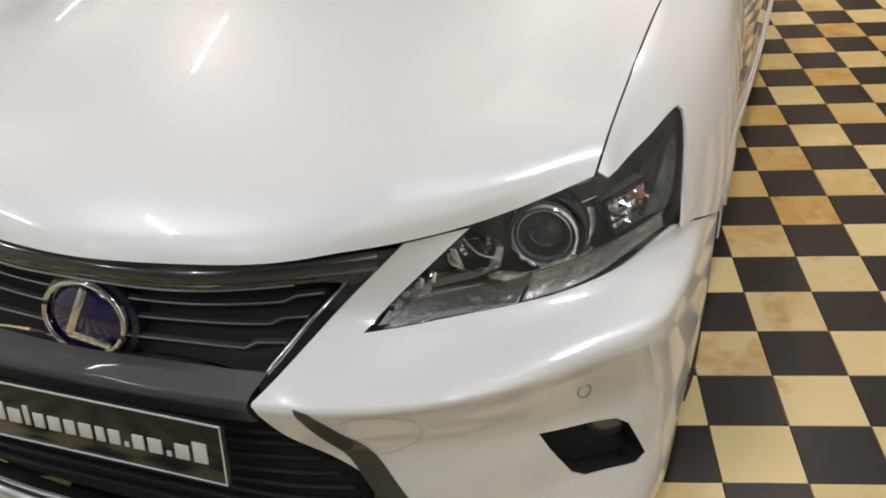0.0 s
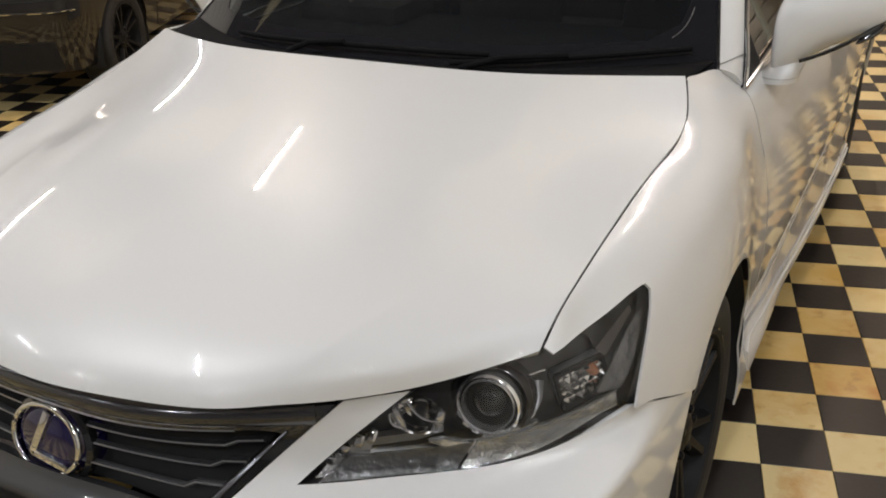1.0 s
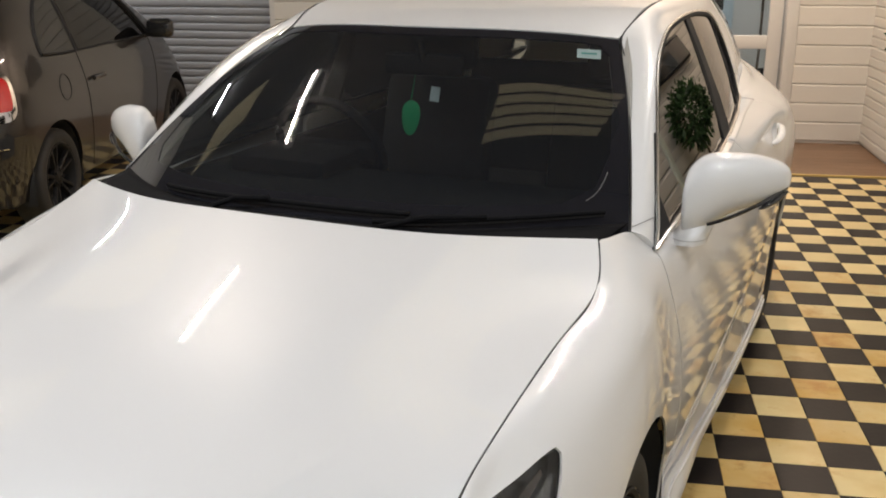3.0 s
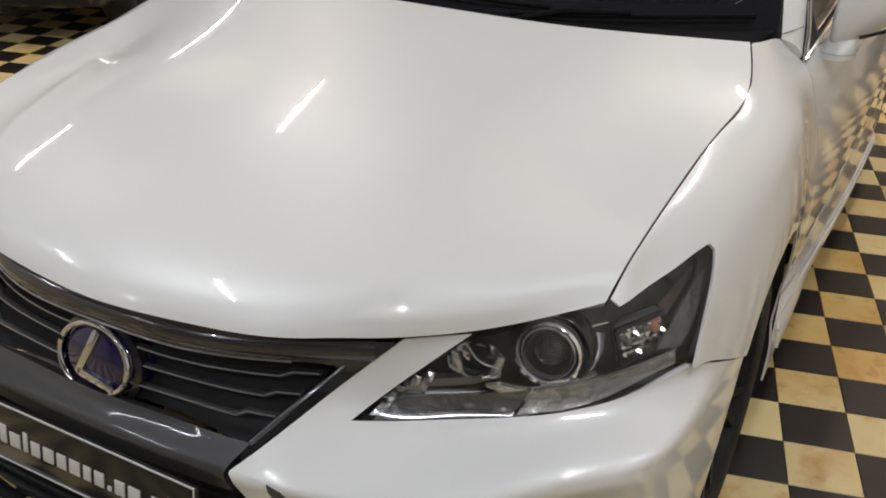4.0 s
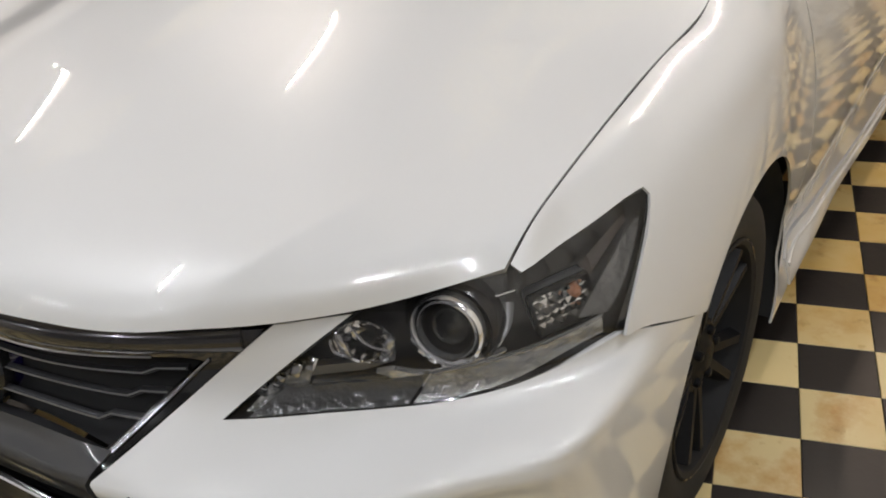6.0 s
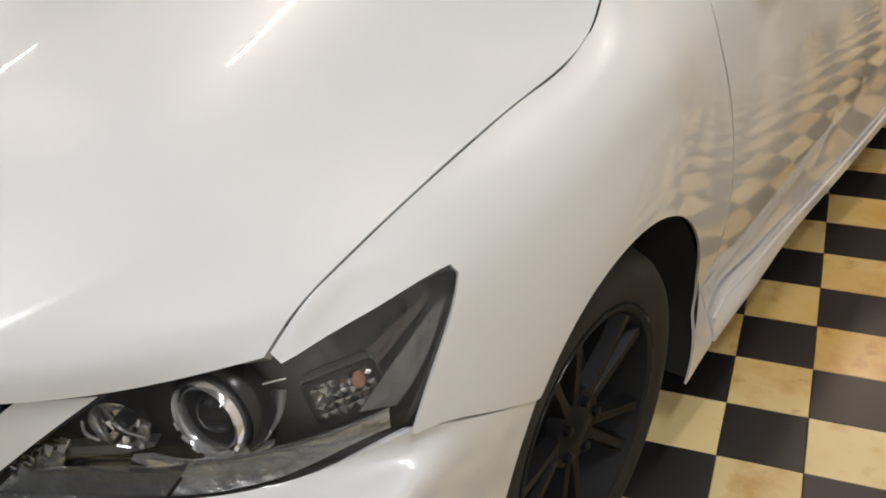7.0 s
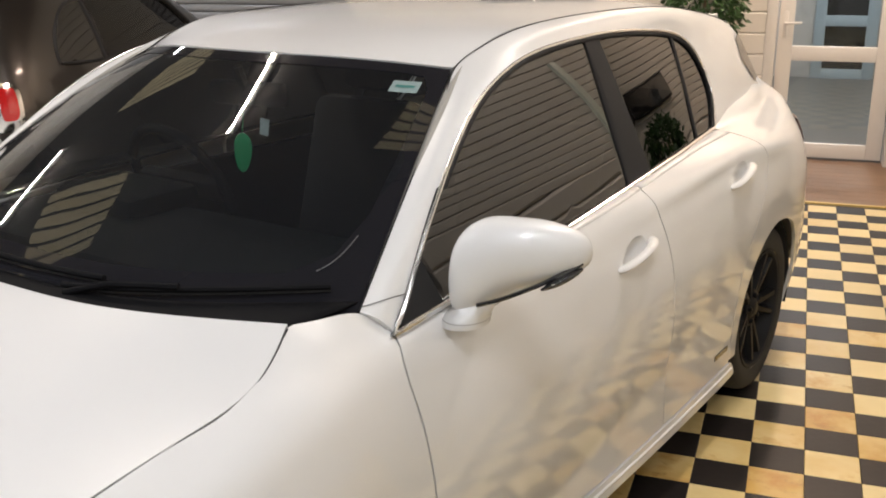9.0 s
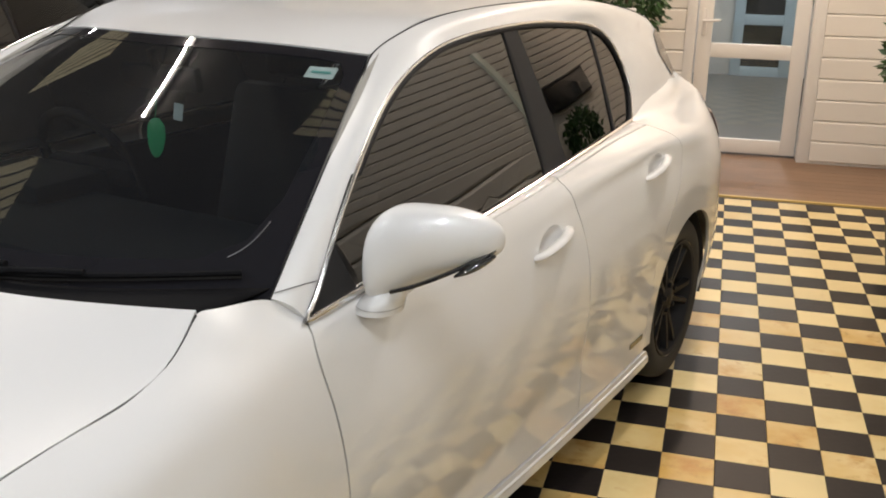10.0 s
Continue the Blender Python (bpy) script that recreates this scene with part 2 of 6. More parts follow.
class Net:
    """A smooth surface through a net of places; a runs over the stations, b over each station's row."""

    def __init__(self, ka, kb, places):
        self.ka, self.kb, self.c = np.array(ka, float), np.array(kb, float), np.array(places, float)

    def at(self, a, b):
        a, b = np.atleast_1d(np.asarray(a, float)), np.atleast_1d(np.asarray(b, float))
        return np.einsum("ki,kj,ijc->kc", basis(self.ka, a), basis(self.kb, b), self.c)

    def normal(self, a, b, flip=1):
        a, b = np.asarray(a, float), np.asarray(b, float)
        ea, eb = 1e-3 * (self.ka[-1] - self.ka[0]), 1e-3 * (self.kb[-1] - self.kb[0])
        n = np.cross(self.at(a + ea, b) - self.at(a - ea, b), self.at(a, b + eb) - self.at(a, b - eb))
        return flip * n / np.maximum(np.linalg.norm(n, axis=1, keepdims=True), 1e-12)

    def solve_b(self, a, axis, value, lo=None, hi=None):
        """b at which the given axis takes the value."""
        a, value = np.asarray(a, float), np.asarray(value, float)
        lo = np.full(len(a), self.kb[0] if lo is None else lo)
        hi = np.full(len(a), self.kb[-1] if hi is None else hi)
        up = self.at(a, hi)[:, axis] > self.at(a, lo)[:, axis]
        for _ in range(34):
            mid = (lo + hi) / 2
            over = (self.at(a, mid)[:, axis] > value) == up
            hi, lo = np.where(over, mid, hi), np.where(over, lo, mid)
        return (lo + hi) / 2

    def solve_a(self, b, axis, value, lo=None, hi=None):
        b, value = np.asarray(b, float), np.asarray(value, float)
        lo = np.full(len(b), self.ka[0] if lo is None else lo)
        hi = np.full(len(b), self.ka[-1] if hi is None else hi)
        up = self.at(hi, b)[:, axis] > self.at(lo, b)[:, axis]
        for _ in range(34):
            mid = (lo + hi) / 2
            over = (self.at(mid, b)[:, axis] > value) == up
            hi, lo = np.where(over, mid, hi), np.where(over, lo, mid)
        return (lo + hi) / 2


def inside(p, ring):
    x, y = p[:, 0][:, None], p[:, 1][:, None]
    a, b = ring, np.roll(ring, -1, axis=0)
    cross = (a[:, 1] > y) != (b[:, 1] > y)
    with np.errstate(divide="ignore", invalid="ignore"):
        xi = a[:, 0] + (y - a[:, 1]) * (b[:, 0] - a[:, 0]) / (b[:, 1] - a[:, 1])
    return (np.sum(cross & (x < xi), axis=1) % 2) == 1


def tidy(ring):
    keep = [ring[0]]
    for p in ring[1:]:
        if np.linalg.norm(p - keep[-1]) > 1e-4:
            keep.append(p)
    if np.linalg.norm(keep[0] - keep[-1]) < 1e-4:
        keep.pop()
    return np.array(keep)


def region(rings, da, db):
    """Triangles that fill the first ring and leave out the others; rings in the surface's two parameters."""
    from_unit = np.array([da, db], float)
    rings = [tidy(np.array(r, float) / from_unit) for r in rings]
    pts, edges, start = [], [], 0
    for r in rings:
        n = len(r)
        pts += list(r)
        edges += [(start + i, start + (i + 1) % n) for i in range(n)]
        start += n
    lo, hi = rings[0].min(0), rings[0].max(0)
    gx, gy = np.meshgrid(np.arange(lo[0] + 0.5, hi[0], 1.0), np.arange(lo[1] + 0.5, hi[1], 1.0))
    g = np.stack([gx.ravel(), gy.ravel()], 1)
    if len(g):
        ok = inside(g, rings[0])
        for r in rings[1:]:
            ok &= ~inside(g, r)
        allb = np.array(pts)
        g = g[ok]
        if len(g):
            near = np.min(np.linalg.norm(g[:, None] - allb[None], axis=2), axis=1)
            pts += list(g[near > 0.45])
    from mathutils import geometry
    vs, _, fs, *_ = geometry.delaunay_2d_cdt([Vector(p) for p in pts], edges, [], 0, 1e-6)
    v = np.array([tuple(p) for p in vs])
    cen = np.array([v[list(f)].mean(0) for f in fs])
    ok = inside(cen, rings[0])
    for r in rings[1:]:
        ok &= ~inside(cen, r)
    return v * from_unit, [f for f, k in zip(fs, ok) if k]


def panel(name, surf, rings, da, db, material, parent, flip=1, depth=0.012, lift=0.0, mirror=False, label=""):
    """A sheet-metal panel on a surface, with its edges turned in."""
    ab, faces = region(rings, da, db)
    p = surf.at(ab[:, 0], ab[:, 1])
    n = surf.normal(ab[:, 0], ab[:, 1], flip)
    p = p + n * lift
    out_f = []
    for f in faces:
        a, b, c = (p[i] for i in f[:3])
        out_f.append(tuple(f) if np.dot(np.cross(b - a, c - a), n[f[0]]) > 0 else tuple(reversed(f)))
    count = {}
    for f in out_f:
        for i in range(len(f)):
            e = (f[i], f[(i + 1) % len(f)])
            count[e] = count.get(e, 0) + 1
    border = [e for e in count if (e[1], e[0]) not in count]
    verts, norms = list(p), list(n)
    if depth:
        # the rim: its own copies of the border, so that the edge stays crisp
        mid = {}
        for i, j in border:
            d = p[j] - p[i]
            o = np.cross(d, n[i])
            o = o / max(np.linalg.norm(o), 1e-9)
            ids = []
            for k, dd in ((i, 0), (j, 0), (j, depth), (i, depth)):
                verts.append(p[k] - n[k] * dd)
                norms.append(o)
                ids.append(len(verts) - 1)
            out_f.append((ids[1], ids[0], ids[3], ids[2]))
    verts, norms = np.array(verts), np.array(norms)
    if mirror:
        verts, norms = verts * (-1, 1, 1), norms * (-1, 1, 1)
        out_f = [tuple(reversed(f)) for f in out_f]
    return mesh_ob(name, verts, out_f, material, parent, label, True, [tuple(x) for x in norms])


def both(name, surf, rings, da, db, material, parent, **kw):
    return [panel(name, surf, rings, da, db, material, parent, mirror=m, **kw) for m in (False, True)]


def tube(points, radius, closed=False, sides=8, flat=1.0):
    """A rod along points, as a bmesh; the radius may change from point to point."""
    radius = np.broadcast_to(radius, len(points)).tolist()
    p = [Vector(q) for q in points]
    bm = bmesh.new()
    rings = []
    n = len(p)
    for i in range(n):
        a = p[i - 1] if (closed or i > 0) else p[i]
        b = p[(i + 1) % n] if (closed or i < n - 1) else p[i]
        t = (b - a).normalized()
        ref = Vector((0, 0, 1)) if abs(t.z) < 0.9 else Vector((1, 0, 0))
        s = t.cross(ref).normalized()
        u = s.cross(t)
        rings.append([bm.verts.new(p[i] + s * radius[i] * math.cos(k * math.tau / sides) + u * radius[i] * flat * math.sin(k * math.tau / sides)) for k in range(sides)])
    for i in range(n if closed else n - 1):
        r, q = rings[i], rings[(i + 1) % n]
        for k in range(sides):
            bm.faces.new((r[k], r[(k + 1) % sides], q[(k + 1) % sides], q[k]))
    if not closed:
        bm.faces.new(rings[0])
        bm.faces.new(rings[-1])
    return bm


def lathe(profile, sides=48, axis="x"):
    """A turned shape from (radius, along) pairs."""
    bm = bmesh.new()
    rings = []
    for r, a in profile:
        ring = []
        for k in range(sides):
            c, s = math.cos(k * math.tau / sides), math.sin(k * math.tau / sides)
            ring.append(bm.verts.new({"x": (a, r * c, r * s), "z": (r * c, r * s, a), "y": (r * c, a, r * s)}[axis]))
        rings.append(ring)
    for q, r in zip(rings, rings[1:]):
        for k in range(sides):
            bm.faces.new((q[k], q[(k + 1) % sides], r[(k + 1) % sides], r[k]))
    return bm


def loft(curves, nu, nv, mirror=False):
    """Vertices and faces of a smooth sheet through several curves of equal meaning."""
    cs = np.array([curve(c, nu) for c in curves])
    k = np.arange(len(cs))
    W = basis(k, np.linspace(0, len(cs) - 1, nv)) if len(cs) > 2 else np.stack([1 - np.linspace(0, 1, nv), np.linspace(0, 1, nv)], 1)
    g = np.einsum("vk,kuc->vuc", W, cs)
    if mirror:
        g = g * (-1, 1, 1)
    v = g.reshape(-1, 3)
    f = [(i * nu + j, i * nu + j + 1, (i + 1) * nu + j + 1, (i + 1) * nu + j) for i in range(nv - 1) for j in range(nu - 1)]
    return v, [tuple(reversed(q)) for q in f] if mirror else f


def sheet(name, curves, nu, nv, material, parent, thick=0.004, flip=False, label="", mirror=False):
    v, f = loft(curves, nu, nv, mirror)
    if flip:
        f = [tuple(reversed(q)) for q in f]
    ob = mesh_ob(name, v, f, material, parent, label)
    if thick:
        s = ob.modifiers.new("thickness", "SOLIDIFY")
        s.thickness, s.offset = thick, -1
    return ob


# ---- the white car: surfaces ----
# bonnet: rows from the front edge to the rear, each from the centre outwards
HOOD_ROWS = [
    [(0, .055, .730), (.18, .075, .730), (.36, .125, .730), (.54, .255, .733), (.708, .388, .774)],
    [(0, .075, .757), (.18, .094, .757), (.362, .143, .757), (.545, .268, .761), (.712, .415, .795)],
    [(0, .24, .830), (.19, .26, .829), (.38, .30, .827), (.56, .39, .816), (.7165, .50, .828)],
    [(0, .50, .905), (.19, .515, .902), (.385, .55, .896), (.565, .62, .868), (.7215, .68, .863)],
    [(0, .76, .960), (.19, .77, .956), (.39, .80, .947), (.575, .85, .914), (.733, .92, .899)],
    [(0, .91, .990), (.19, .915, .987), (.39, .94, .979), (.575, 1.0, .957), (.7365, 1.08, .936)],
    [(0, 1.007, 1.0085), (.19, 1.011, 1.0075), (.385, 1.037, 1.0045), (.57, 1.108, .999), (.703, 1.184, .991)],
]


class Creased(Net):
    """The bonnet: a soft crease runs back and outwards from its front edge on either side."""

    def at(self, a, b):
        p = super().at(a, b)
        y = p[:, 1]
        run = np.interp(y, (.10, .16, .265, .36, .50, .70), (.365, .40, .455, .498, .54, .57))
        high = np.interp(y, (.02, .12, .22, .34, .50, .66), (0, .010, .016, .013, .006, 0))
        off = np.sqrt((np.abs(p[:, 0]) - run) ** 2 + .007 ** 2)
        p[:, 2] += high * np.exp(-off / .08)
        return p


HOOD = Creased(range(-4, 5), (0, .06, .25, .5, .75, .9, 1),
           [[((1 if i >= 0 else -1) * HOOD_ROWS[j][abs(i)][0], *HOOD_ROWS[j][abs(i)][1:]) for j in range(7)] for i in range(-4, 5)])

# side: stations along the car, each a row of (x, z) from the upper edge down to the sill
SIDE_ROWS = {
    0.38: [(0.735, 0.76), (0.765, 0.74), (0.79, 0.706), (0.812, 0.66), (0.828, 0.6), (0.834, 0.48), (0.832, 0.405), (0.827, 0.33), (0.812, 0.19)],
    0.64: [(0.757, 0.842), (0.795, 0.808), (0.825, 0.76), (0.848, 0.69), (0.868, 0.61), (0.877, 0.48), (0.875, 0.405), (0.869, 0.33), (0.851, 0.19)],
    0.90: [(0.775, 0.88), (0.818, 0.851), (0.848, 0.8), (0.868, 0.735), (0.88, 0.66), (0.88, 0.5), (0.8754, 0.415), (0.868, 0.33), (0.85, 0.19)],
    1.10: [(0.782, 0.918), (0.82, 0.887), (0.848, 0.832), (0.865, 0.755), (0.874, 0.66), (0.872, 0.5), (0.8655, 0.415), (0.857, 0.33), (0.842, 0.19)],
    1.40: [(0.8, 0.908), (0.831, 0.868), (0.8416, 0.827), (0.8576, 0.737), (0.8672, 0.627), (0.8655, 0.5), (0.8579, 0.415), (0.848, 0.33), (0.836, 0.19)],
    1.90: [(0.812, 0.945), (0.842, 0.9), (0.8561, 0.84), (0.8725, 0.745), (0.8816, 0.63), (0.8785, 0.5), (0.8701, 0.415), (0.8566, 0.33), (0.842, 0.19)],
    2.46: [(0.806, 0.982), (0.848, 0.948), (0.8606, 0.885), (0.8802, 0.78), (0.8907, 0.65), (0.8864, 0.51), (0.8763, 0.42), (0.8616, 0.335), (0.846, 0.19)],
    3.00: [(0.768, 1), (0.838, 0.972), (0.8644, 0.91), (0.8837, 0.81), (0.8954, 0.68), (0.8922, 0.54), (0.8813, 0.44), (0.8656, 0.35), (0.85, 0.19)],
    3.50: [(0.735, 1.004), (0.825, 0.975), (0.876, 0.92), (0.893, 0.83), (0.896, 0.72), (0.888, 0.55), (0.8807, 0.455), (0.872, 0.36), (0.855, 0.2)],
    3.90: [(0.68, 1.015), (0.76, 0.98), (0.825, 0.92), (0.858, 0.835), (0.872, 0.72), (0.868, 0.55), (0.8631, 0.465), (0.855, 0.38), (0.83, 0.23)],
    4.22: [(0.595, 1.046), (0.655, 1.006), (0.692, 0.94), (0.722, 0.84), (0.755, 0.72), (0.79, 0.55), (0.794, 0.465), (0.79, 0.38), (0.77, 0.25)],
}
# the upper edge: along the bonnet, then under the windows
_edge = HOOD.at(np.full(60, 4.0), np.linspace(0, .92, 60))
UPPER = {y: tuple(_edge[np.argmin(np.abs(_edge[:, 1] - y)), ::2]) for y in (.40, .44, .50, .57, .64, .77, .90, 1.0, 1.08)}
UPPER = {.36: (.706, .752), **UPPER, 1.20: (.744, .961), 1.30: (.757, .948), 1.40: (.772, .930), 1.65: (.784, .952), 1.90: (.785, .975), 2.46: (.778, 1.0), 3.0: (.738, 1.012), 3.31: (.712, 1.005), 3.5: (.692, 1.018),
         3.9: (.645, 1.048), 4.22: (.545, 1.075)}
INNER = {.38: (-.045, .006), 1.0: (-.042, .008), 1.10: (-.042, .017), 1.14: (-.045, .028), 1.20: (-.050, .035), 1.26: (-.040, .034), 1.30: (-.032, .032), 1.40: (-.034, .040), 1.9: (-.03, .02), 3.0: (-.03, .012), 3.31: (-.022, .003), 3.5: (-.03, .018), 4.22: (-.03, .02)}
SIDE_Y = [.38, .44, .50, .57, .64, .77, .90, 1.0, 1.08, 1.14, 1.20, 1.30, 1.40, 1.65, 1.90, 2.46, 3.0, 3.5, 3.9, 4.22]
LOW_N = 24  # rows from the shoulder down to the sill


def door_x(y, z, widest):
    """Doors: an even bulge above a rising fold, slightly hollow below it."""
    level, fold = .605 + .05 * (y - 1.9), max(.20, .350 + .20 * (y - 2.05))
    d = .012 * math.log1p(math.exp((fold - z) / .012))
    x = widest - .54 * (z + d - level) ** 2
    t = d / (fold - .05)
    return x + (widest - .016 - x) * t - .012 * t * (1 - t)


def flank(y, rows):
    """A station's rows: its upper edge and shoulder, then even steps down to the sill."""
    z = np.linspace(rows[1][1], .14, LOW_N)
    own = np.array(rows)[::-1]
    low = max(own[0, 1], .19)
    x = basis(own[:, 1], np.maximum(z, low)) @ own[:, 0] - .10 * np.maximum(0, low - z)
    w = np.clip(min((y - 1.12) / .26, (3.45 - y) / .4), 0, 1)
    w = w * w * (3 - 2 * w)
    widest = .8955 - .0112 * (3.0 - y) ** 2
    door = np.array([door_x(y, q, widest) for q in z])
    x = x + (door - x) * w
    # the sill flares out again behind the front wheel
    start = .245 + .18 * np.clip((1.45 - y) / .17, 0, 1)
    out = np.clip((start - z) / (start - .17), 0, 1) * np.clip((y - 1.10) / .10, 0, 1) * np.clip((2.0 - y) / .35, 0, 1)
    x = x + out * (2 - out) * np.maximum(0, .853 + .05 * (z - .15) - x)
    return [tuple(rows[0]), *zip(x, z)]


SIDE_Y = sorted({*SIDE_Y, 1.52, 1.78, 2.04, 2.18, 2.32, 2.60, 2.74, 2.87, 3.12, 3.25, 3.38})
_b = basis(list(SIDE_ROWS), SIDE_Y)
_low = np.array([flank(y, rows) for y, rows in zip(SIDE_Y, np.einsum("ki,ijc->kjc", _b, np.array(list(SIDE_ROWS.values()))))])
_up = basis(list(UPPER), SIDE_Y) @ np.array(list(UPPER.values()))
_in = np.stack([np.interp(SIDE_Y, list(INNER), [v[c] for v in INNER.values()]) for c in (0, 1)], 1) + _up
SIDE = Net(SIDE_Y, range(-1, LOW_N + 2), [[(x, y, z) for x, z in (a, u, *low)] for y, a, u, low in zip(SIDE_Y, _in, _up, _low)])

# front: how far back the skin lies, by height, at these distances from the centre
FRONT_X = (0, .18, .36, .52, .66, .77, .84, .864, .880)
FRONT_ROWS = {
    .18: (.00, .005, .02, .07, .16, 0.262, 0.362, .60, .86),
    .23: (-.03, -.025, -.005, .04, .13, 0.232, 0.337, .60, .86),
    .30: (0, .0, .012, .065, .155, 0.254, 0.352, .60, .86),
    .39: (-.004, .0, .022, .084, .174, 0.276, 0.367, .60, .86),
    .43: (-.004, .002, .032, .098, .184, 0.282, 0.369, .60, .86),
    .445: (-.004, .003, .034, .100, .185, 0.282, 0.369, .60, .86),
    .49: (-.006, .0, .024, .088, .174, 0.273, 0.363, .60, .86),
    .53: (-.005, -.001, .016, .074, .162, 0.260, 0.353, .60, .86),
    .548: (-.003, 0, .016, .067, .157, 0.254, 0.350, .60, .86),
    .556: (.004, .009, .023, .080, .162, 0.255, 0.350, .60, .86),
    .567: (.014, .022, .036, .120, .180, 0.260, 0.351, .60, .86),
    .585: (.026, .036, .064, .168, .238, 0.294, 0.362, .60, .86),
    .61: (.042, .055, .100, .207, .293, .387, .474, .60, .86),
    .65: (.058, .07, .135, .225, .310, .412, .515, .60, .86),
    .71: (.066, .08, .15, .246, .335, .450, .57, .66, .87),
    .79: (.09, .105, .18, .30, .398, .560, .70, .77, .90),
}


def front_place(i, z, row):
    k = abs(i)
    x, y = FRONT_X[k], row[k]
    if k >= 7 and z < .66:  # the bumper's ends run into the flank
        x = SIDE.at([y], SIDE.solve_b([y], 2, [z]))[0][0]
    return ((1 if i >= 0 else -1) * x, y, z)


FRONT = Net(range(-8, 9), list(FRONT_ROWS), [[front_place(i, z, row) for z, row in FRONT_ROWS.items()] for i in range(-8, 9)])

WS_ROWS = [
    [(0, 1.055, .976), (.38, 1.10, .975), (.736, 1.335, .968)],
    [(0, 1.435, 1.185), (.35, 1.485, 1.191), (.642, 1.655, 1.192)],
    [(0, 1.805, 1.367), (.30, 1.84, 1.363), (.535, 1.94, 1.340)],
]
WINDSCREEN = Net(range(-2, 3), (0, .5, 1),
                 [[((1 if i >= 0 else -1) * WS_ROWS[j][abs(i)][0], *WS_ROWS[j][abs(i)][1:]) for j in range(3)] for i in range(-2, 3)])

ROOF_ROWS = [
    [(0, 1.812, 1.371), (.30, 1.847, 1.367), (.537, 1.945, 1.345)],
    [(0, 1.96, 1.404), (.30, 1.985, 1.400), (.547, 2.06, 1.389)],
    [(0, 2.35, 1.447), (.30, 2.35, 1.443), (.550, 2.35, 1.426)],
    [(0, 2.90, 1.457), (.30, 2.90, 1.452), (.543, 2.95, 1.428)],
    [(0, 3.40, 1.438), (.30, 3.40, 1.429), (.528, 3.40, 1.398)],
    [(0, 4.10, 1.350), (.30, 4.08, 1.340), (.488, 3.95, 1.315)],
]
ROOF = Net(range(-2, 3), (0, .08, .28, .55, .78, 1),
           [[((1 if i >= 0 else -1) * ROOF_ROWS[j][abs(i)][0], *ROOF_ROWS[j][abs(i)][1:]) for j in range(6)] for i in range(-2, 3)])

BELT_X = {1.2: .775, 1.5: .788, 1.9: .795, 2.4: .790, 2.9: .762, 3.25: .720, 3.6: .675}
BELT_Z = (.88, .93, 1.0, 1.1, 1.2, 1.3, 1.4)


def glass_x(y_x, z):
    s = max(0, z - .93)
    return y_x - .29 * s - .235 * s * s


CABIN = Net(list(BELT_X), BELT_Z, [[(glass_x(x, z), y, z) for z in BELT_Z] for y, x in BELT_X.items()])

# window outline on the cabin's side: (y, z)
DLO_TOP = [(1.366, .917), (1.446, .989), (1.527, 1.067), (1.689, 1.194), (1.856, 1.289), (2.009, 1.338), (2.17, 1.365), (2.467, 1.379),
           (2.707, 1.376), (2.924, 1.362), (3.20, 1.328), (3.35, 1.257), (3.398, 1.14), (3.362, 1.05), (3.31, 1.004)]
DLO_LOW = [(3.299, 1.002), (2.9, .998), (2.584, .989), (2.107, .964), (1.7, .942), (1.382, .919)]

# windscreen post and roof rail: outer line by the glass, inner line by the windscreen and roof
RAIL = [((1.381, .923), (.736, 1.335, .972)), ((1.527, 1.067), (.696, 1.48, 1.075)), ((1.689, 1.194), (.642, 1.66, 1.190)),
        ((1.856, 1.289), (.582, 1.84, 1.290)), ((2.009, 1.338), (.540, 1.945, 1.346)), ((2.17, 1.365), (.550, 2.06, 1.390)),
        ((2.467, 1.379), (.553, 2.35, 1.427)), ((2.924, 1.362), (.546, 2.95, 1.429)), ((3.20, 1.328), (.53, 3.4, 1.398)),
        ((3.35, 1.257), (.49, 3.95, 1.315)), ((3.398, 1.14), (.535, 4.06, 1.20)), ((3.31, 1.004), (.592, 4.115, 1.053))]
_rail = []
for (gy, gz), inner in RAIL:
    outer = CABIN.at([gy], [gz])[0]
    mid = (outer + np.array(inner)) / 2 + np.array((.008, 0, .008)) * (gz > 1.1 or gy < 2)
    _rail.append([outer, mid, inner])
RAILS = Net(range(len(RAIL)), (0, 1, 2), _rail)

ARCH = [(0.953, .299, .376), (3.50, .312, .352)]  # wheel arches: centre y, z, radius


def side_ring(points, gap_side=0):
    """(y, z) points of the side into the surface's parameters."""
    p = np.array(points, float)
    return np.stack([p[:, 0], SIDE.solve_b(p[:, 0], 2, p[:, 1])], 1)


def side_top(y0, y1, n, v=0.0):
    return np.stack([np.linspace(y0, y1, n), np.full(n, v)], 1)


def front_ring(points):
    """(x, z) points of the front into the surface's parameters."""
    p = np.array(points, float)
    s = np.sign(p[:, 0]) + (p[:, 0] == 0)
    return np.stack([s * FRONT.solve_a(p[:, 1], 0, np.abs(p[:, 0]), 0, 8), p[:, 1]], 1)


def arch_points(k, z0, z1, n, front):
    """Points (y, z) on a wheel arch between two heights, on its front or rear half."""
    cy, cz, r = ARCH[k]
    a0 = math.asin(np.clip((z0 - cz) / r, -1, 1))
    a1 = math.asin(np.clip((z1 - cz) / r, -1, 1))
    a = np.linspace(a0, a1, n)
    s = -1 if front else 1
    return np.stack([cy + s * r * np.cos(a), cz + r * np.sin(a)], 1)


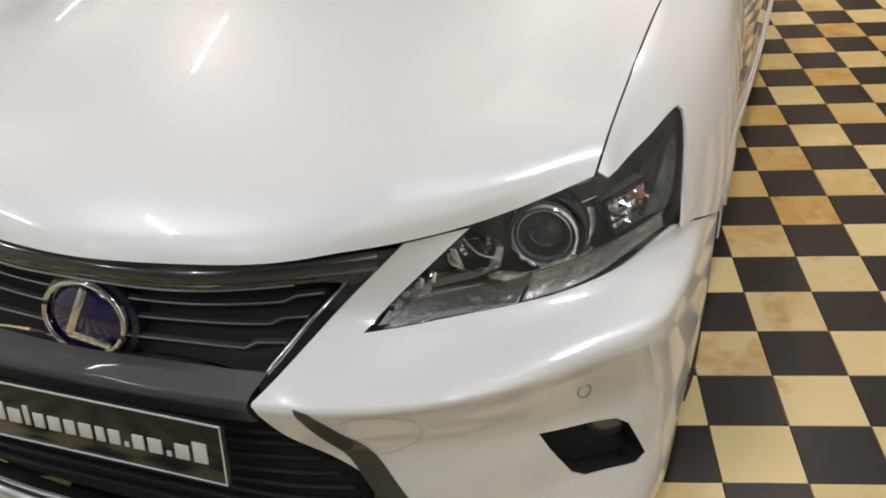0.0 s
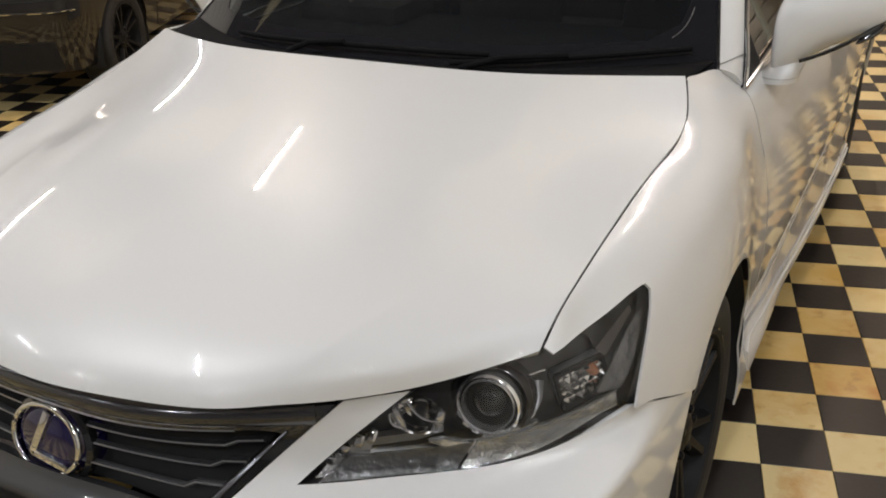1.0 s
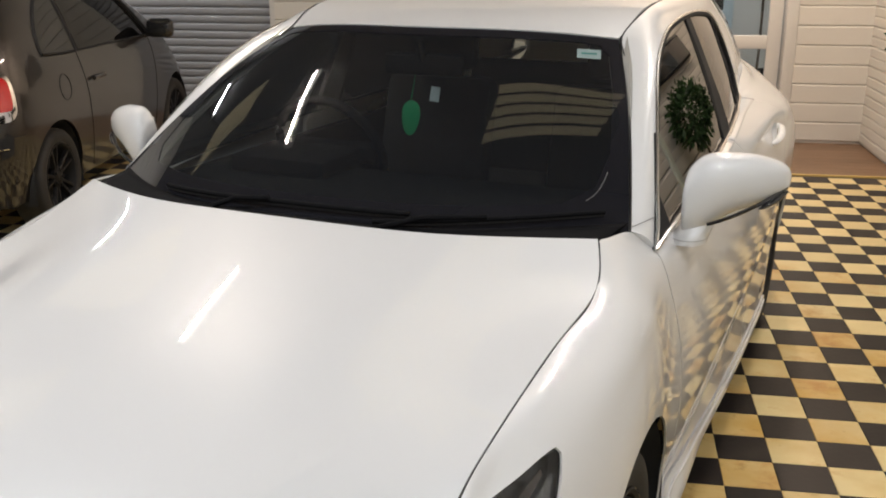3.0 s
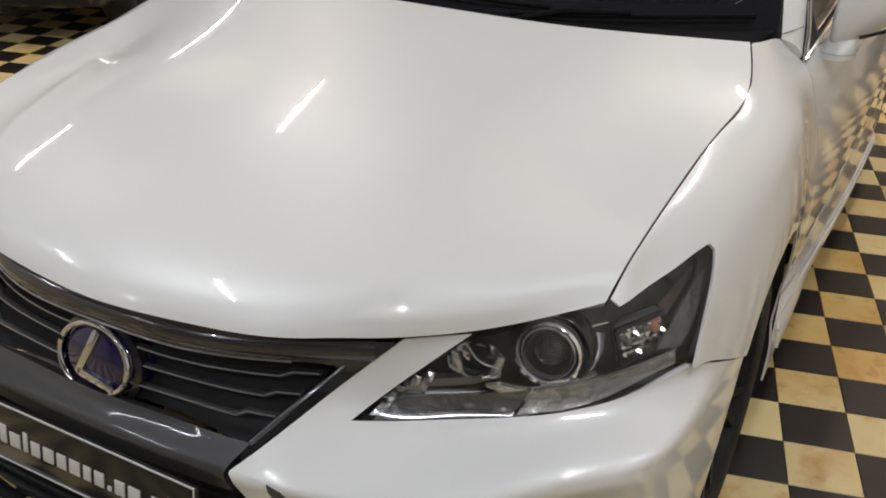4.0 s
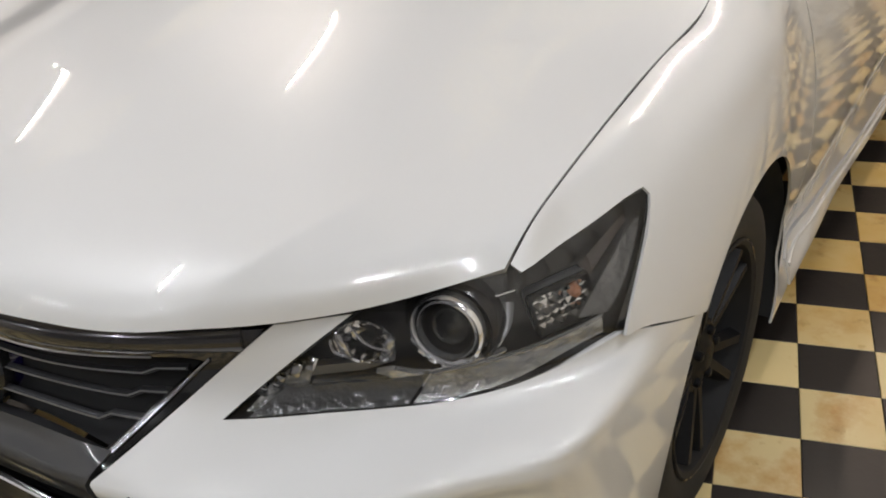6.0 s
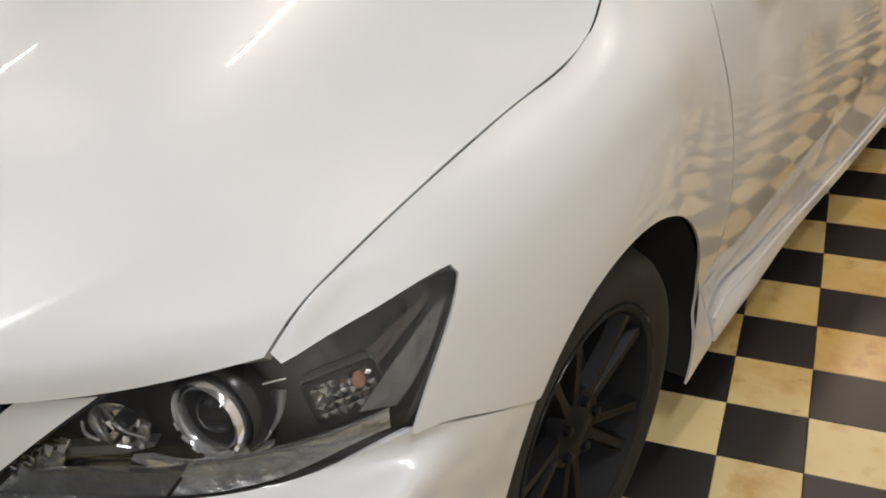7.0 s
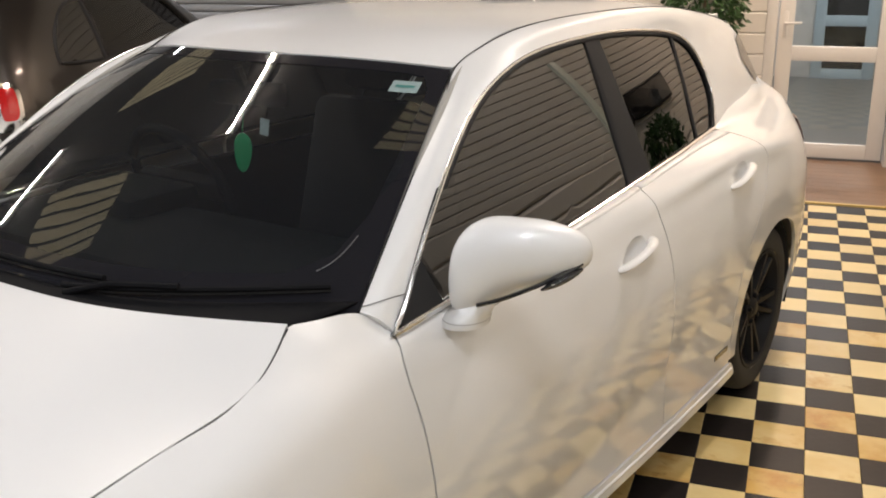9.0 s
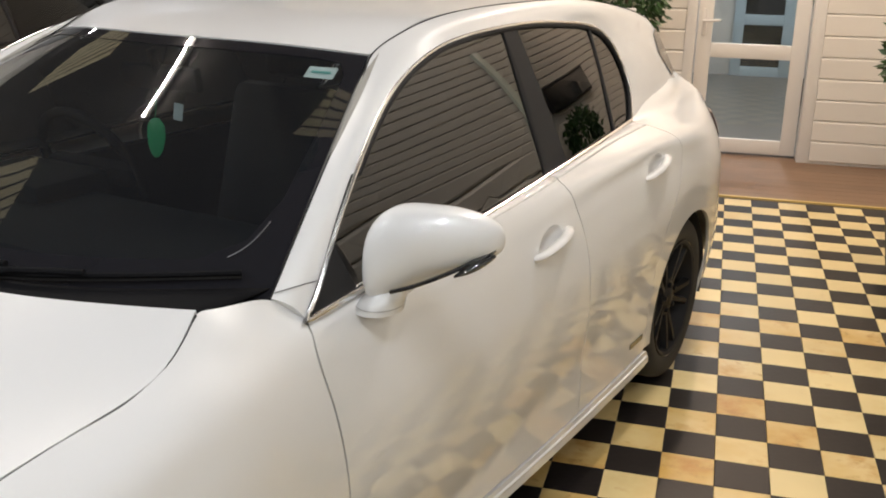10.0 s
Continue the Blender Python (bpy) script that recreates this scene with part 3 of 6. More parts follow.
def arch_over(k, z0, z1, n):
    """Points over the top of an arch from its rear foot at z0 to its front foot at z1."""
    cy, cz, r = ARCH[k]
    a = np.linspace(math.asin((z0 - cz) / r), math.pi - math.asin((z1 - cz) / r), n)
    return np.stack([cy + r * np.cos(a), cz + r * np.sin(a)], 1)


def strip(name, surf, ring, d0, d1, material, parent, flip=1, mirror=False, label=""):
    """The wall of a recess: a band between two depths along a ring of the surface."""
    r = tidy(np.array(ring, float))
    p, n = surf.at(r[:, 0], r[:, 1]), surf.normal(r[:, 0], r[:, 1], flip)
    v = np.r_[p + n * d0, p + n * d1]
    if mirror:
        v = v * (-1, 1, 1)
    k = len(r)
    f = [(i, (i + 1) % k, k + (i + 1) % k, k + i) for i in range(k)]
    return mesh_ob(name, v, f, material, parent, label)


car = thing("hatchback_car", "pearl white hatchback with black wheels parked on chequered tiles", "car")

# bonnet
ring = np.r_[np.stack([np.linspace(-3.985, 3.985, 60), np.zeros(60)], 1), np.stack([np.full(40, 3.985), np.linspace(0, 1, 40)], 1)[1:],
             np.stack([np.linspace(3.985, -3.985, 60), np.ones(60)], 1)[1:], np.stack([np.full(40, -3.985), np.linspace(1, 0, 40)], 1)[1:-1]]
bonnet = panel("bonnet", HOOD, [ring], .045, .010, PAINT, car, depth=.022, label="pearl white bonnet")
panel("bonnet_lining", HOOD, [np.array(((-3.9, .03), (3.9, .03), (3.9, .97), (-3.9, .97)))], .5, .08, BLACK, bonnet, depth=0, lift=-.03)

# front wings
HL_BACK = [(.480, .650), (.52, .69), (.575, .74), (.606, .770), (.622, .788)]
HL_TOP = [(.618, .7985), (.58, .797), (.52, .790), (.46, .782), (.392, .771)]
SHUT = [(.485, .645), (.52, .638), (.585, .612), (.66, .580), (.690, .568)]  # joint of bumper and wing
FRONT_GAP = [(1.379, .945), (1.376, .922), (1.362, .885), (1.361, .84), (1.367, .80), (1.375, .74), (1.388, .61), (1.403, .42), (1.412, .30), (1.418, .180)]
_h = HOOD.at(np.full(5, 3.985), np.linspace(.895, 1, 5))
COWL = curve([*[(x + .0035, y) for x, y, z in _h], (.712, 1.213), (.724, 1.28), (.737, 1.335), (.748, 1.359), (.755, 1.374)], 26)  # (x, y)
cowl = np.stack([COWL[:, 1], SIDE.solve_b(COWL[:, 1], 0, COWL[:, 0], -1, 1.5)], 1)
wing = np.r_[side_top(.392, 1.068, 40, .04), cowl, side_ring(curve(FRONT_GAP, 36)),
             side_ring(line((1.417, .176), (1.305, .150), 8)), side_ring(arch_over(0, .150, .575, 60)),
             side_ring(curve([(y, z + .0028) for y, z in SHUT[::-1]], 14)), side_ring(curve(HL_BACK, 16)), side_ring(curve(HL_TOP, 12))]
both("front_wing", SIDE, [wing], .018, .35, PAINT, car, flip=-1, depth=.005, label="pearl white front wing")

for s in (1, -1):
    q = HOOD.at(np.full(60, 3.985), np.linspace(.08, .995, 60)) + np.array((.0022, 0, -.0042))
    part("bonnet_joint", tube(q * (s, 1, 1), .0024, False, 6), BLACK, car, "dark joint between bonnet and wing")

# doors
BELT = [(1.384, .9245), (1.42, .9275), (1.7, .944), (2.107, .966), (2.444, .984)]
BELT_R = [(2.450, .985), (2.584, .990), (2.9, .999), (3.29, 1.002)]
B_GAP = [(2.444, .984), (2.457, .955), (2.49, .85), (2.507, .765), (2.520, .572), (2.533, .35), (2.536, .262)]
R_GAP = [(3.293, 1.002), (3.335, .95), (3.33, .87), (3.26, .76), (3.17, .655), (3.105, .52), (3.085, .36), (3.08, .268)]
fdoor = np.r_[side_ring(curve(BELT, 30)), side_ring(curve([(y - .002, z) for y, z in B_GAP], 36)[1:]),
              side_ring(line((2.53, .256), (1.42, .246), 40)),
              side_ring(curve([(y + .005, z) for y, z in FRONT_GAP[:0:-1] if z > .25], 34))]
rdoor = np.r_[side_ring(curve(BELT_R, 30)), side_ring(curve(R_GAP, 40)[1:]), side_ring(line((3.07, .262), (2.543, .257), 20)),
              side_ring(curve([(y + .003, z) for y, z in B_GAP[::-1]], 36)[:-1])]
HANDLES = ((2.200, 2.405, .832, .864), (3.005, 3.205, .882, .920))  # y and z of each end


def dish(y0, y1, z0, z1):
    """The outline of the hollow behind a handle, (y, z)."""
    cy, cz = (y0 + y1) / 2 - .01, (z0 + z1) / 2 + .006
    return np.array([(cy + .072 * math.cos(a), cz + .034 * math.sin(a) + .014 * math.cos(a)) for a in np.linspace(0, math.tau, 33)[:-1]])


front_doors = both("front_door", SIDE, [fdoor, side_ring(dish(*HANDLES[0]))], .025, .35, PAINT, car, flip=-1, label="pearl white front door")
rear_doors = both("rear_door", SIDE, [rdoor, side_ring(dish(*HANDLES[1]))], .025, .35, PAINT, car, flip=-1, label="pearl white rear door")
skirt = np.r_[side_ring(line((1.423, .241), (3.08, .257), 50)), side_ring(line((3.10, .252), (3.135, .215), 4)),
              side_ring(line((3.14, .198), (2.0, .194), 34)), side_ring(line((2.0, .194), (1.423, .178), 18)[1:])]
for s in (1, -1):
    q = side_ring(line((1.43, .222), (3.10, .232), 40))
    part("sill_ridge", tube((SIDE.at(q[:, 0], q[:, 1]) + SIDE.normal(q[:, 0], q[:, 1], -1) * .005) * (s, 1, 1), .0055, False, 8), PAINT, car, "raised rib along the sill")
both("side_skirt", SIDE, [skirt], .03, .35, PAINT, car, flip=-1, depth=.03, lift=.005, label="pearl white sill skirt")
quarter = np.r_[side_top(3.305, 4.215, 44, -.95)[:-1], side_top(4.214, 4.215, 2, -.4), side_ring(line((4.215, 1.06), (4.215, .26), 30)[1:]), side_ring(line((4.2, .255), (3.87, .245), 12)),
                side_ring(arch_over(1, .235, .262, 60)), side_ring(curve([(y + .004, z) for y, z in R_GAP[::-1]], 40))]
both("rear_wing", SIDE, [quarter], .025, .35, PAINT, car, flip=-1, label="pearl white rear wing")

for i, s in enumerate((1, -1)):
    pb = side_ring([(2.93, .318), (3.045, .318), (3.045, .336), (2.93, .336)])
    panel("door_badge", SIDE, [pb], .02, .1, DARKCHROME, rear_doors[i], flip=-1, depth=.003, lift=.003, mirror=s < 0, label="small dark side badge")

# bumper
HOOD_EDGE = [(.462, .722), (.50, .7245), (.545, .728)]
HL_IN = [(.545, .728), (.50, .688), (.455, .645), (.420, .610)]
HL_LOW = [(.420, .610), (.50, .6065), (.60, .608), (.70, .614), (.77, .625), (.822, .646)]
SPINDLE_LOW = [(0, .272), (.20, .274), (.36, .283), (.45, .31), (.47, .355), (.440, .405), (.385, .448), (.325, .503), (.292, .548)]
SPINDLE_UP = [(.292, .552), (.33, .588), (.40, .660), (.462, .722)]
shut = curve(SHUT, 14)[1:]


def side_of_front(points):
    p = np.array(points, float)
    return np.stack([FRONT.solve_a(p[:, 1], 1, p[:, 0], 5, 8), p[:, 1]], 1)


right = np.r_[front_ring(curve(SPINDLE_LOW, 50)), front_ring(curve(SPINDLE_UP, 14)), front_ring(curve(HOOD_EDGE, 6))[1:],
              front_ring(curve(HL_IN, 10))[1:], front_ring(curve(HL_LOW, 30))[1:], side_of_front(shut),
              side_of_front(arch_points(0, .564, .20, 30, True)), front_ring([(.80, .182), (.7, .181), (.5, .181), (.3, .181), (.1, .181), (0, .181)])]
left = (right * (-1, 1))[::-1][1:-1]
FOG = [(.669, .425), (.735, .414), (.772, .404), (.790, .388), (.806, .350), (.818, .318), (.806, .309), (.735, .319), (.716, .334), (.690, .383)]
fog_r = front_ring(np.r_[tuple(line(a, b, 6)[:-1] for a, b in zip(FOG, FOG[1:] + FOG[:1]))])
SLOT = [(.354, .549), (.376, .543), (.43, .475), (.485, .385), (.53, .30), (.50, .285), (.468, .35), (.415, .44), (.372, .512)]
slot_r = front_ring(np.array(SLOT + SLOT[:1])[:-1])
slot_r = front_ring(np.r_[tuple(line(a, b, 6)[:-1] for a, b in zip(SLOT, SLOT[1:] + SLOT[:1]))])
bumper = panel("front_bumper", FRONT, [np.r_[right, left], fog_r, fog_r[::-1] * (-1, 1)], .05, .008, PAINT, car, depth=.008,
               label="pearl white front bumper")
for s in (1, -1):
    m = s < 0
    fog_in = fog_r.mean(0) + (fog_r - fog_r.mean(0)) * .985
    fp = panel("fog_recess", FRONT, [fog_in], .1, .03, BLACK, bumper, depth=0, lift=-.05, mirror=m, label="black fog lamp recess")
    strip("recess_wall", FRONT, fog_in, -.001, -.05, BLACK, fp, mirror=m)
    panel("bumper_slot", FRONT, [slot_r], .06, .012, GUNMETAL, bumper, depth=.004, lift=.0025, mirror=m, label="grey slanted bumper trim")
    c = FRONT.at(front_ring([(.763, .374)])[:, 0], [.374])[0] * (s, 1, 1)
    bm = lathe([(.001, -.006), (.02, -.004), (.034, .004), (.036, .014)], 24, "y")
    bmesh.ops.transform(bm, matrix=pose(c[0] - .008 * s, c[1] + .034, c[2], 0, 0, 25 * s), verts=bm.verts)
    part("fog_lamp", bm, SMOKE, bumper, "round clear fog lamp")
    c = FRONT.at(front_ring([(.728, .488)])[:, 0], [.488])[0] * (s, 1, 1)
    bm = tube([(.0115 * math.cos(k * .5236), 0, .0115 * math.sin(k * .5236)) for k in range(12)], .0011, True, 6)
    bmesh.ops.transform(bm, matrix=pose(c[0] + .0012 * s, c[1] - .0016, c[2], -4, 0, 42 * s), verts=bm.verts)
    part("parking_sensor", bm, LAMPGREY, bumper, "small round parking sensor")
arc = [(.455 + .065 * math.cos(a), .485 + .045 * math.sin(a)) for a in np.linspace(-1.9, 2.2, 26)]
q = front_ring(arc)
part("towing_cover", tube(FRONT.at(q[:, 0], q[:, 1]), .0006, False, 5), SEAM, bumper, "thin round towing eye cover joint")

# grille
UP = [(0, .719), (.15, .719), (.30, .719), (.452, .718)]
band = np.r_[front_ring(curve(UP, 20)), front_ring(line((.452, .716), (.412, .678), 5))[1:], front_ring(curve([(.398, .673), (.37, .683), (.30, .684), (.15, .684), (0, .684)], 20))]
band = np.r_[band, (band * (-1, 1))[::-1][1:-1]]
grille = panel("upper_grille", FRONT, [np.array(front_ring(np.r_[tuple(line(a, b, 12)[:-1] for a, b in
               (((-.43, .70), (.43, .70)), ((.43, .70), (.315, .585)), ((.315, .585), (-.315, .585)), ((-.315, .585), (-.43, .70))))]))],
               .2, .02, BLACK, car, depth=0, lift=-.045, label="black slatted upper grille")
qq = front_ring(np.stack([np.linspace(-.425, .425, 61), np.full(61, .703)], 1))
part("band_roll", tube(FRONT.at(qq[:, 0], qq[:, 1]) + np.array((0, .010, 0)), .017, False, 20, 1.12), BANDGREY, grille, "rounded gloss dark grey band")
panel("grille_band", FRONT, [band], .08, .006, BANDGREY, grille, depth=.03, lift=.001, label="gloss dark grey top band")
qq = front_ring(np.stack([np.linspace(-.44, .44, 61), np.full(61, .6845)], 1))
part("band_edge", tube(FRONT.at(qq[8:-8, 0], qq[8:-8, 1]) + np.array((0, -.001, 0)), .0016, False, 8), SATIN, grille, "bright lower edge of the band")
for k, z in enumerate((.658, .633, .608)):
    half = .395 - (.70 - z) * .78
    xs = np.linspace(-half, half, 41)
    dz = np.where(np.abs(xs) > half - .05, .006, 0)
    qq = front_ring(np.stack([xs, z + dz], 1))
    pts = FRONT.at(qq[:, 0], qq[:, 1]) - FRONT.normal(qq[:, 0], qq[:, 1]) * .016
    part("grille_slat", tube(pts, .0065, False, 8, .55), GUNMETAL, grille, "dark grey grille slat")
    part("slat_edge", tube(pts + np.array((0, -.0065, .002)), .0012, False, 6), SATIN, grille, "bright slat edge line")
for s in (1, -1):
    qq = front_ring(curve([(.392, .682), (.362, .650), (.330, .615), (.302, .583)], 14))
    pts = (FRONT.at(qq[:, 0], qq[:, 1]) + FRONT.normal(qq[:, 0], qq[:, 1]) * -.003) * (s, 1, 1)
    part("grille_blade", tube(pts, .0075, False, 8, .5), DARKCHROME, grille, "chrome side blade of the grille")
    dia = front_ring(np.r_[tuple(line(a, b, 8)[:-1] for a, b in (((.455, .716), (.302, .565)), ((.302, .565), (.290, .580)), ((.290, .580), (.388, .682)), ((.388, .682), (.455, .716))))])
    panel("grille_side", FRONT, [dia], .05, .008, GLOSSBLACK, grille, depth=.02, lift=-.002, mirror=s < 0)
beam = np.r_[front_ring(line((0, .583), (.305, .583), 14)), front_ring(curve([(.305, .580), (.286, .552), (.288, .535), (.298, .522)], 8))[1:], front_ring(line((.29, .518), (0, .510), 14))]
panel("grille_beam", FRONT, [np.r_[beam, (beam * (-1, 1))[::-1][1:-1]]], .08, .01, GUNMETAL, grille, depth=.03, lift=.001, label="dark grey metallic crossbar")
low = np.array([(-.28, .515), (.28, .515), (.33, .49), (.45, .36), (.44, .30), (.30, .28), (-.30, .28), (-.44, .30), (-.45, .36), (-.33, .49)])
low = front_ring(np.r_[tuple(line(a, b, 8)[:-1] for a, b in zip(low, np.roll(low, -1, axis=0)))])
lower = panel("lower_grille", FRONT, [low], .3, .03, BLACK, car, depth=0, lift=-.05, label="black lower grille with thin slats")
strip("grille_wall", FRONT, np.r_[right[:64], left[-63:]], 0, -.05, BLACK, car)
for z in (.50, .475, .45, .425, .40, .375, .35, .325, .30):
    half = np.interp(z, (.30, .36, .50), (.40, .43, .29))
    xs = np.linspace(-half, half, 25)
    qq = front_ring(np.stack([xs, np.full(25, z)], 1))
    part("lower_slat", tube(FRONT.at(qq[:, 0], qq[:, 1]) + np.array((0, .022, 0)), .007, False, 6, .5), BLACK, lower)
qq = front_ring(np.stack([np.linspace(-.42, .42, 41), .262 + .02 * np.abs(np.linspace(-1, 1, 41)) ** 2], 1))
part("lip_trim", tube(FRONT.at(qq[:, 0], qq[:, 1]) + np.array((0, -.006, 0)), .012, False, 10, .7), SATIN, bumper, "satin silver lower lip")

# emblem: an oval ring with a slanted bar
em = Vector((0, .043, .625))
tilt = pose(em.x, em.y, em.z, -14, 0, 0)
bm = tube([(.072 * math.cos(a), 0, .058 * math.sin(a)) for a in np.linspace(0, math.tau, 49)[:-1]], .0050, True, 10)
bmesh.ops.transform(bm, matrix=tilt, verts=bm.verts)
ring_ob = part("emblem", bm, CHROME, grille, "chrome oval emblem ring on dark blue disc")
bm = lathe([(.0005, -.002), (.05, -.001), (.068, .006), (.076, .02), (.082, .05)], 40, "y")
for v in bm.verts:
    v.co.z *= .82
bmesh.ops.transform(bm, matrix=tilt, verts=bm.verts)
part("emblem_disc", bm, EMBLEMBLUE, ring_ob, "dark blue glossy disc")
part("emblem_bar", boxed((-.007, -.007, -.036), (.007, .001, .05), .002, tilt @ pose(-.012, 0, .004, 0, 24, 0)), CHROME, ring_ob, "slanted chrome bar")
part("emblem_foot", boxed((-.032, -.007, -.006), (.045, .001, .006), .002, tilt @ pose(.004, 0, -.030, 0, 8, 0)), CHROME, ring_ob)
bm = lathe([(.086, .03), (.088, .014), (.080, .008)], 40, "y")
for v in bm.verts:
    v.co.z = v.co.z * .86 - .006
bmesh.ops.transform(bm, matrix=tilt, verts=bm.verts)
part("emblem_seat", bm, GLOSSBLACK, ring_ob)

# number plate with plain bars in place of its lettering
plate_m = pose(0, -.028, .476, -6, 0, 0)
plate = part("number_plate", boxed((-.26, -.004, -.0555), (.26, .004, .0555), .004, plate_m), PLATEBLACK, car, "black number plate with pale bars")
for lo, hi in (((-.256, -.006, .0512), (.256, -.0035, .053)), ((-.256, -.006, -.053), (.256, -.0035, -.0512)),
               ((-.256, -.006, -.05), (-.2543, -.0035, .05)), ((.2543, -.006, -.05), (.256, -.0035, .05))):
    part("plate_border", boxed(lo, hi, 0, plate_m), PLATEWHITE, plate)
x = -.232
for k, (w, h) in enumerate(((.010, .034), (.024, .026), (.020, .026), (.015, .034), (.024, .026), (.010, .036), (.020, .026), (.023, .026), (.020, .026),
                            (.023, .026), (.016, .026), (.020, .026), (.008, .009), (.020, .026), (.024, .026), (.008, .009), (.024, .026), (.024, .036))):
    part("plate_bar", boxed((x, -.0062, -.020), (x + w, -.0035, -.020 + h), .001, plate_m), PLATEWHITE, plate)
    x += w + .0075

# headlamps
HL_RING = [*curve([(.414, .606), (.455, .647), (.50, .690), (.545, .731)], 12), *curve([(.55, .736), (.60, .748), (.66, .762), (.710, .775)], 10),
           *curve([(.72, .779), (.75, .784), (.783, .793)], 6), *curve([(.795, .7965), (.806, .796), (.8125, .785)], 5), *curve([(.819, .765), (.828, .72), (.830, .68), (.828, .645)], 9),
           *curve([(.82, .640), (.77, .620), (.70, .609), (.60, .603), (.50, .602), (.43, .603)], 22)]
hl = front_ring(HL_RING)
for s in (1, -1):
    m = s < 0
    house = panel("headlamp", FRONT, [hl], .08, .012, LAMPDARK, car, depth=0, mirror=m, label="slanted headlamp with dark housing")
    deep = np.array((-.028, .055, -.004))
    house.data.transform(Matrix.Translation(deep * (s, 1, 1)))
    r = tidy(hl)
    p, k = FRONT.at(r[:, 0], r[:, 1]), len(r)
    mesh_ob("lamp_wall", np.r_[p - FRONT.normal(r[:, 0], r[:, 1]) * .004, p + deep] * (s, 1, 1), [(i, (i + 1) % k, k + (i + 1) % k, k + i) for i in range(k)], LAMPDARK, house)
    panel("lens", FRONT, [hl], .05, .008, LENS, house, depth=0, lift=-.004, mirror=m, label="clear glossy lens").visible_shadow = False
    rim = np.array(HL_RING)
    cen = rim.mean(0)
    inner = front_ring(np.array([p + (cen - p) / np.linalg.norm(cen - p) * .0075 for p in rim]))
    panel("lens_border", FRONT, [hl, inner], .05, .008, GLOSSBLACK, house, depth=0, lift=-.0055, mirror=m, label="black lens border")

    def spot(x, z, back):
        r = front_ring([(x, z)])
        p, n = FRONT.at(r[:, 0], r[:, 1])[0], FRONT.normal(r[:, 0], r[:, 1])[0]
        return (p - n * back) * np.array((s, 1, 1))

    c = spot(.655, .698, .028)
    aim = pose(*c, -6, 0, 8 * s)
    for nm, prof, mt, lab in (
            ("projector_ring", [(.0512, .012), (.0525, .001), (.0512, -.008), (.0490, -.010), (.0472, -.006), (.0466, .002)], RINGCHROME, "thin bright chrome projector ring"),
            ("ring_groove", [(.0468, .001), (.0448, .004), (.0428, .003)], GLOSSBLACK, "black groove between the rings"),
            ("projector_bead", [(.0430, .004), (.0424, -.003), (.0406, -.005), (.0390, -.001), (.0384, .006)], RINGCHROME, "fine inner chrome ring"),
            ("projector_cone", [(.0388, .004), (.0375, .008), (.0360, .013), (.0320, .016)], LAMPDARK, "dark inner cone"),
            ("projector_lens", [(.0003, -.008), (.010, -.0065), (.020, -.001), (.028, .007), (.0322, .016)], GLOSSBLACK, "dark glass projector lens"),
            ("projector_shroud", [(.068, .040), (.0665, .010), (.062, .004), (.057, .008), (.052, .026)], LAMPDARK, "dark curved shroud")):
        bm = lathe(prof, 48, "y")
        bmesh.ops.transform(bm, matrix=aim, verts=bm.verts)
        part(nm, bm, mt, house, lab)
    # cut facets on the lower half of the ring
    for k in range(7):
        a = radians(205 + 22 * k)
        part("ring_facet", boxed((-.006, -.003, -.0025), (.006, .003, .0025), .001, aim @ pose(.0495 * math.cos(a) * s, -.009, .0495 * math.sin(a), 25 * (k % 3) - 20, -math.degrees(a) * s + 90, 18 * (k % 2))), RINGCHROME, house)
    qq = front_ring(curve([(.705, .660), (.716, .690), (.712, .722)], 12))
    part("shroud_band", tube((FRONT.at(qq[:, 0], qq[:, 1]) - FRONT.normal(qq[:, 0], qq[:, 1]) * .030) * (s, 1, 1), .010, False, 8, .5), LAMPGREY, house, "grey curved band beside the projector")
    # inner bowl with a shield before its bulb
    c = spot(.563, .688, .030)
    aim2 = pose(*c, -6, 0, 20 * s) @ Matrix.Diagonal((1.05, 1, .82, 1))
    bm = lathe([(.040, -.003), (.037, -.001), (.033, .012), (.024, .022), (.012, .027), (.0005, .028)], 14, "y")
    bmesh.ops.transform(bm, matrix=aim2, verts=bm.verts)
    part("reflector", bm, FACET, house, "chrome faceted inner reflector", smooth=False)
    bm = lathe([(.0005, -.004), (.009, -.003), (.012, .004), (.012, .022)], 20, "y")
    bmesh.ops.transform(bm, matrix=aim2, verts=bm.verts)
    part("bulb_shield", bm, GLOSSBLACK, house, "dark bulb shield")
    for dx in (-.030, .031):
        part("reflector_cheek", boxed((dx - .006, -.006, -.026), (dx + .006, .004, .020), .003, aim2 @ pose(0, 0, 0, 0, dx * 500, 0)), RINGCHROME, house, "bright reflector cheek")
    # indicator: a dark frame round a faceted reflector
    c = spot(.772, .704, .034)
    box_m = pose(*c, -4, -14 * s, 48 * s)
    part("indicator", boxed((-.046, .002, -.034), (.046, .026, .036), .009, box_m), LAMPGREY, house, "faceted clear indicator")
    fv, ff = [], []
    nx_, nz_ = 7, 5
    rnd = random.Random(5)
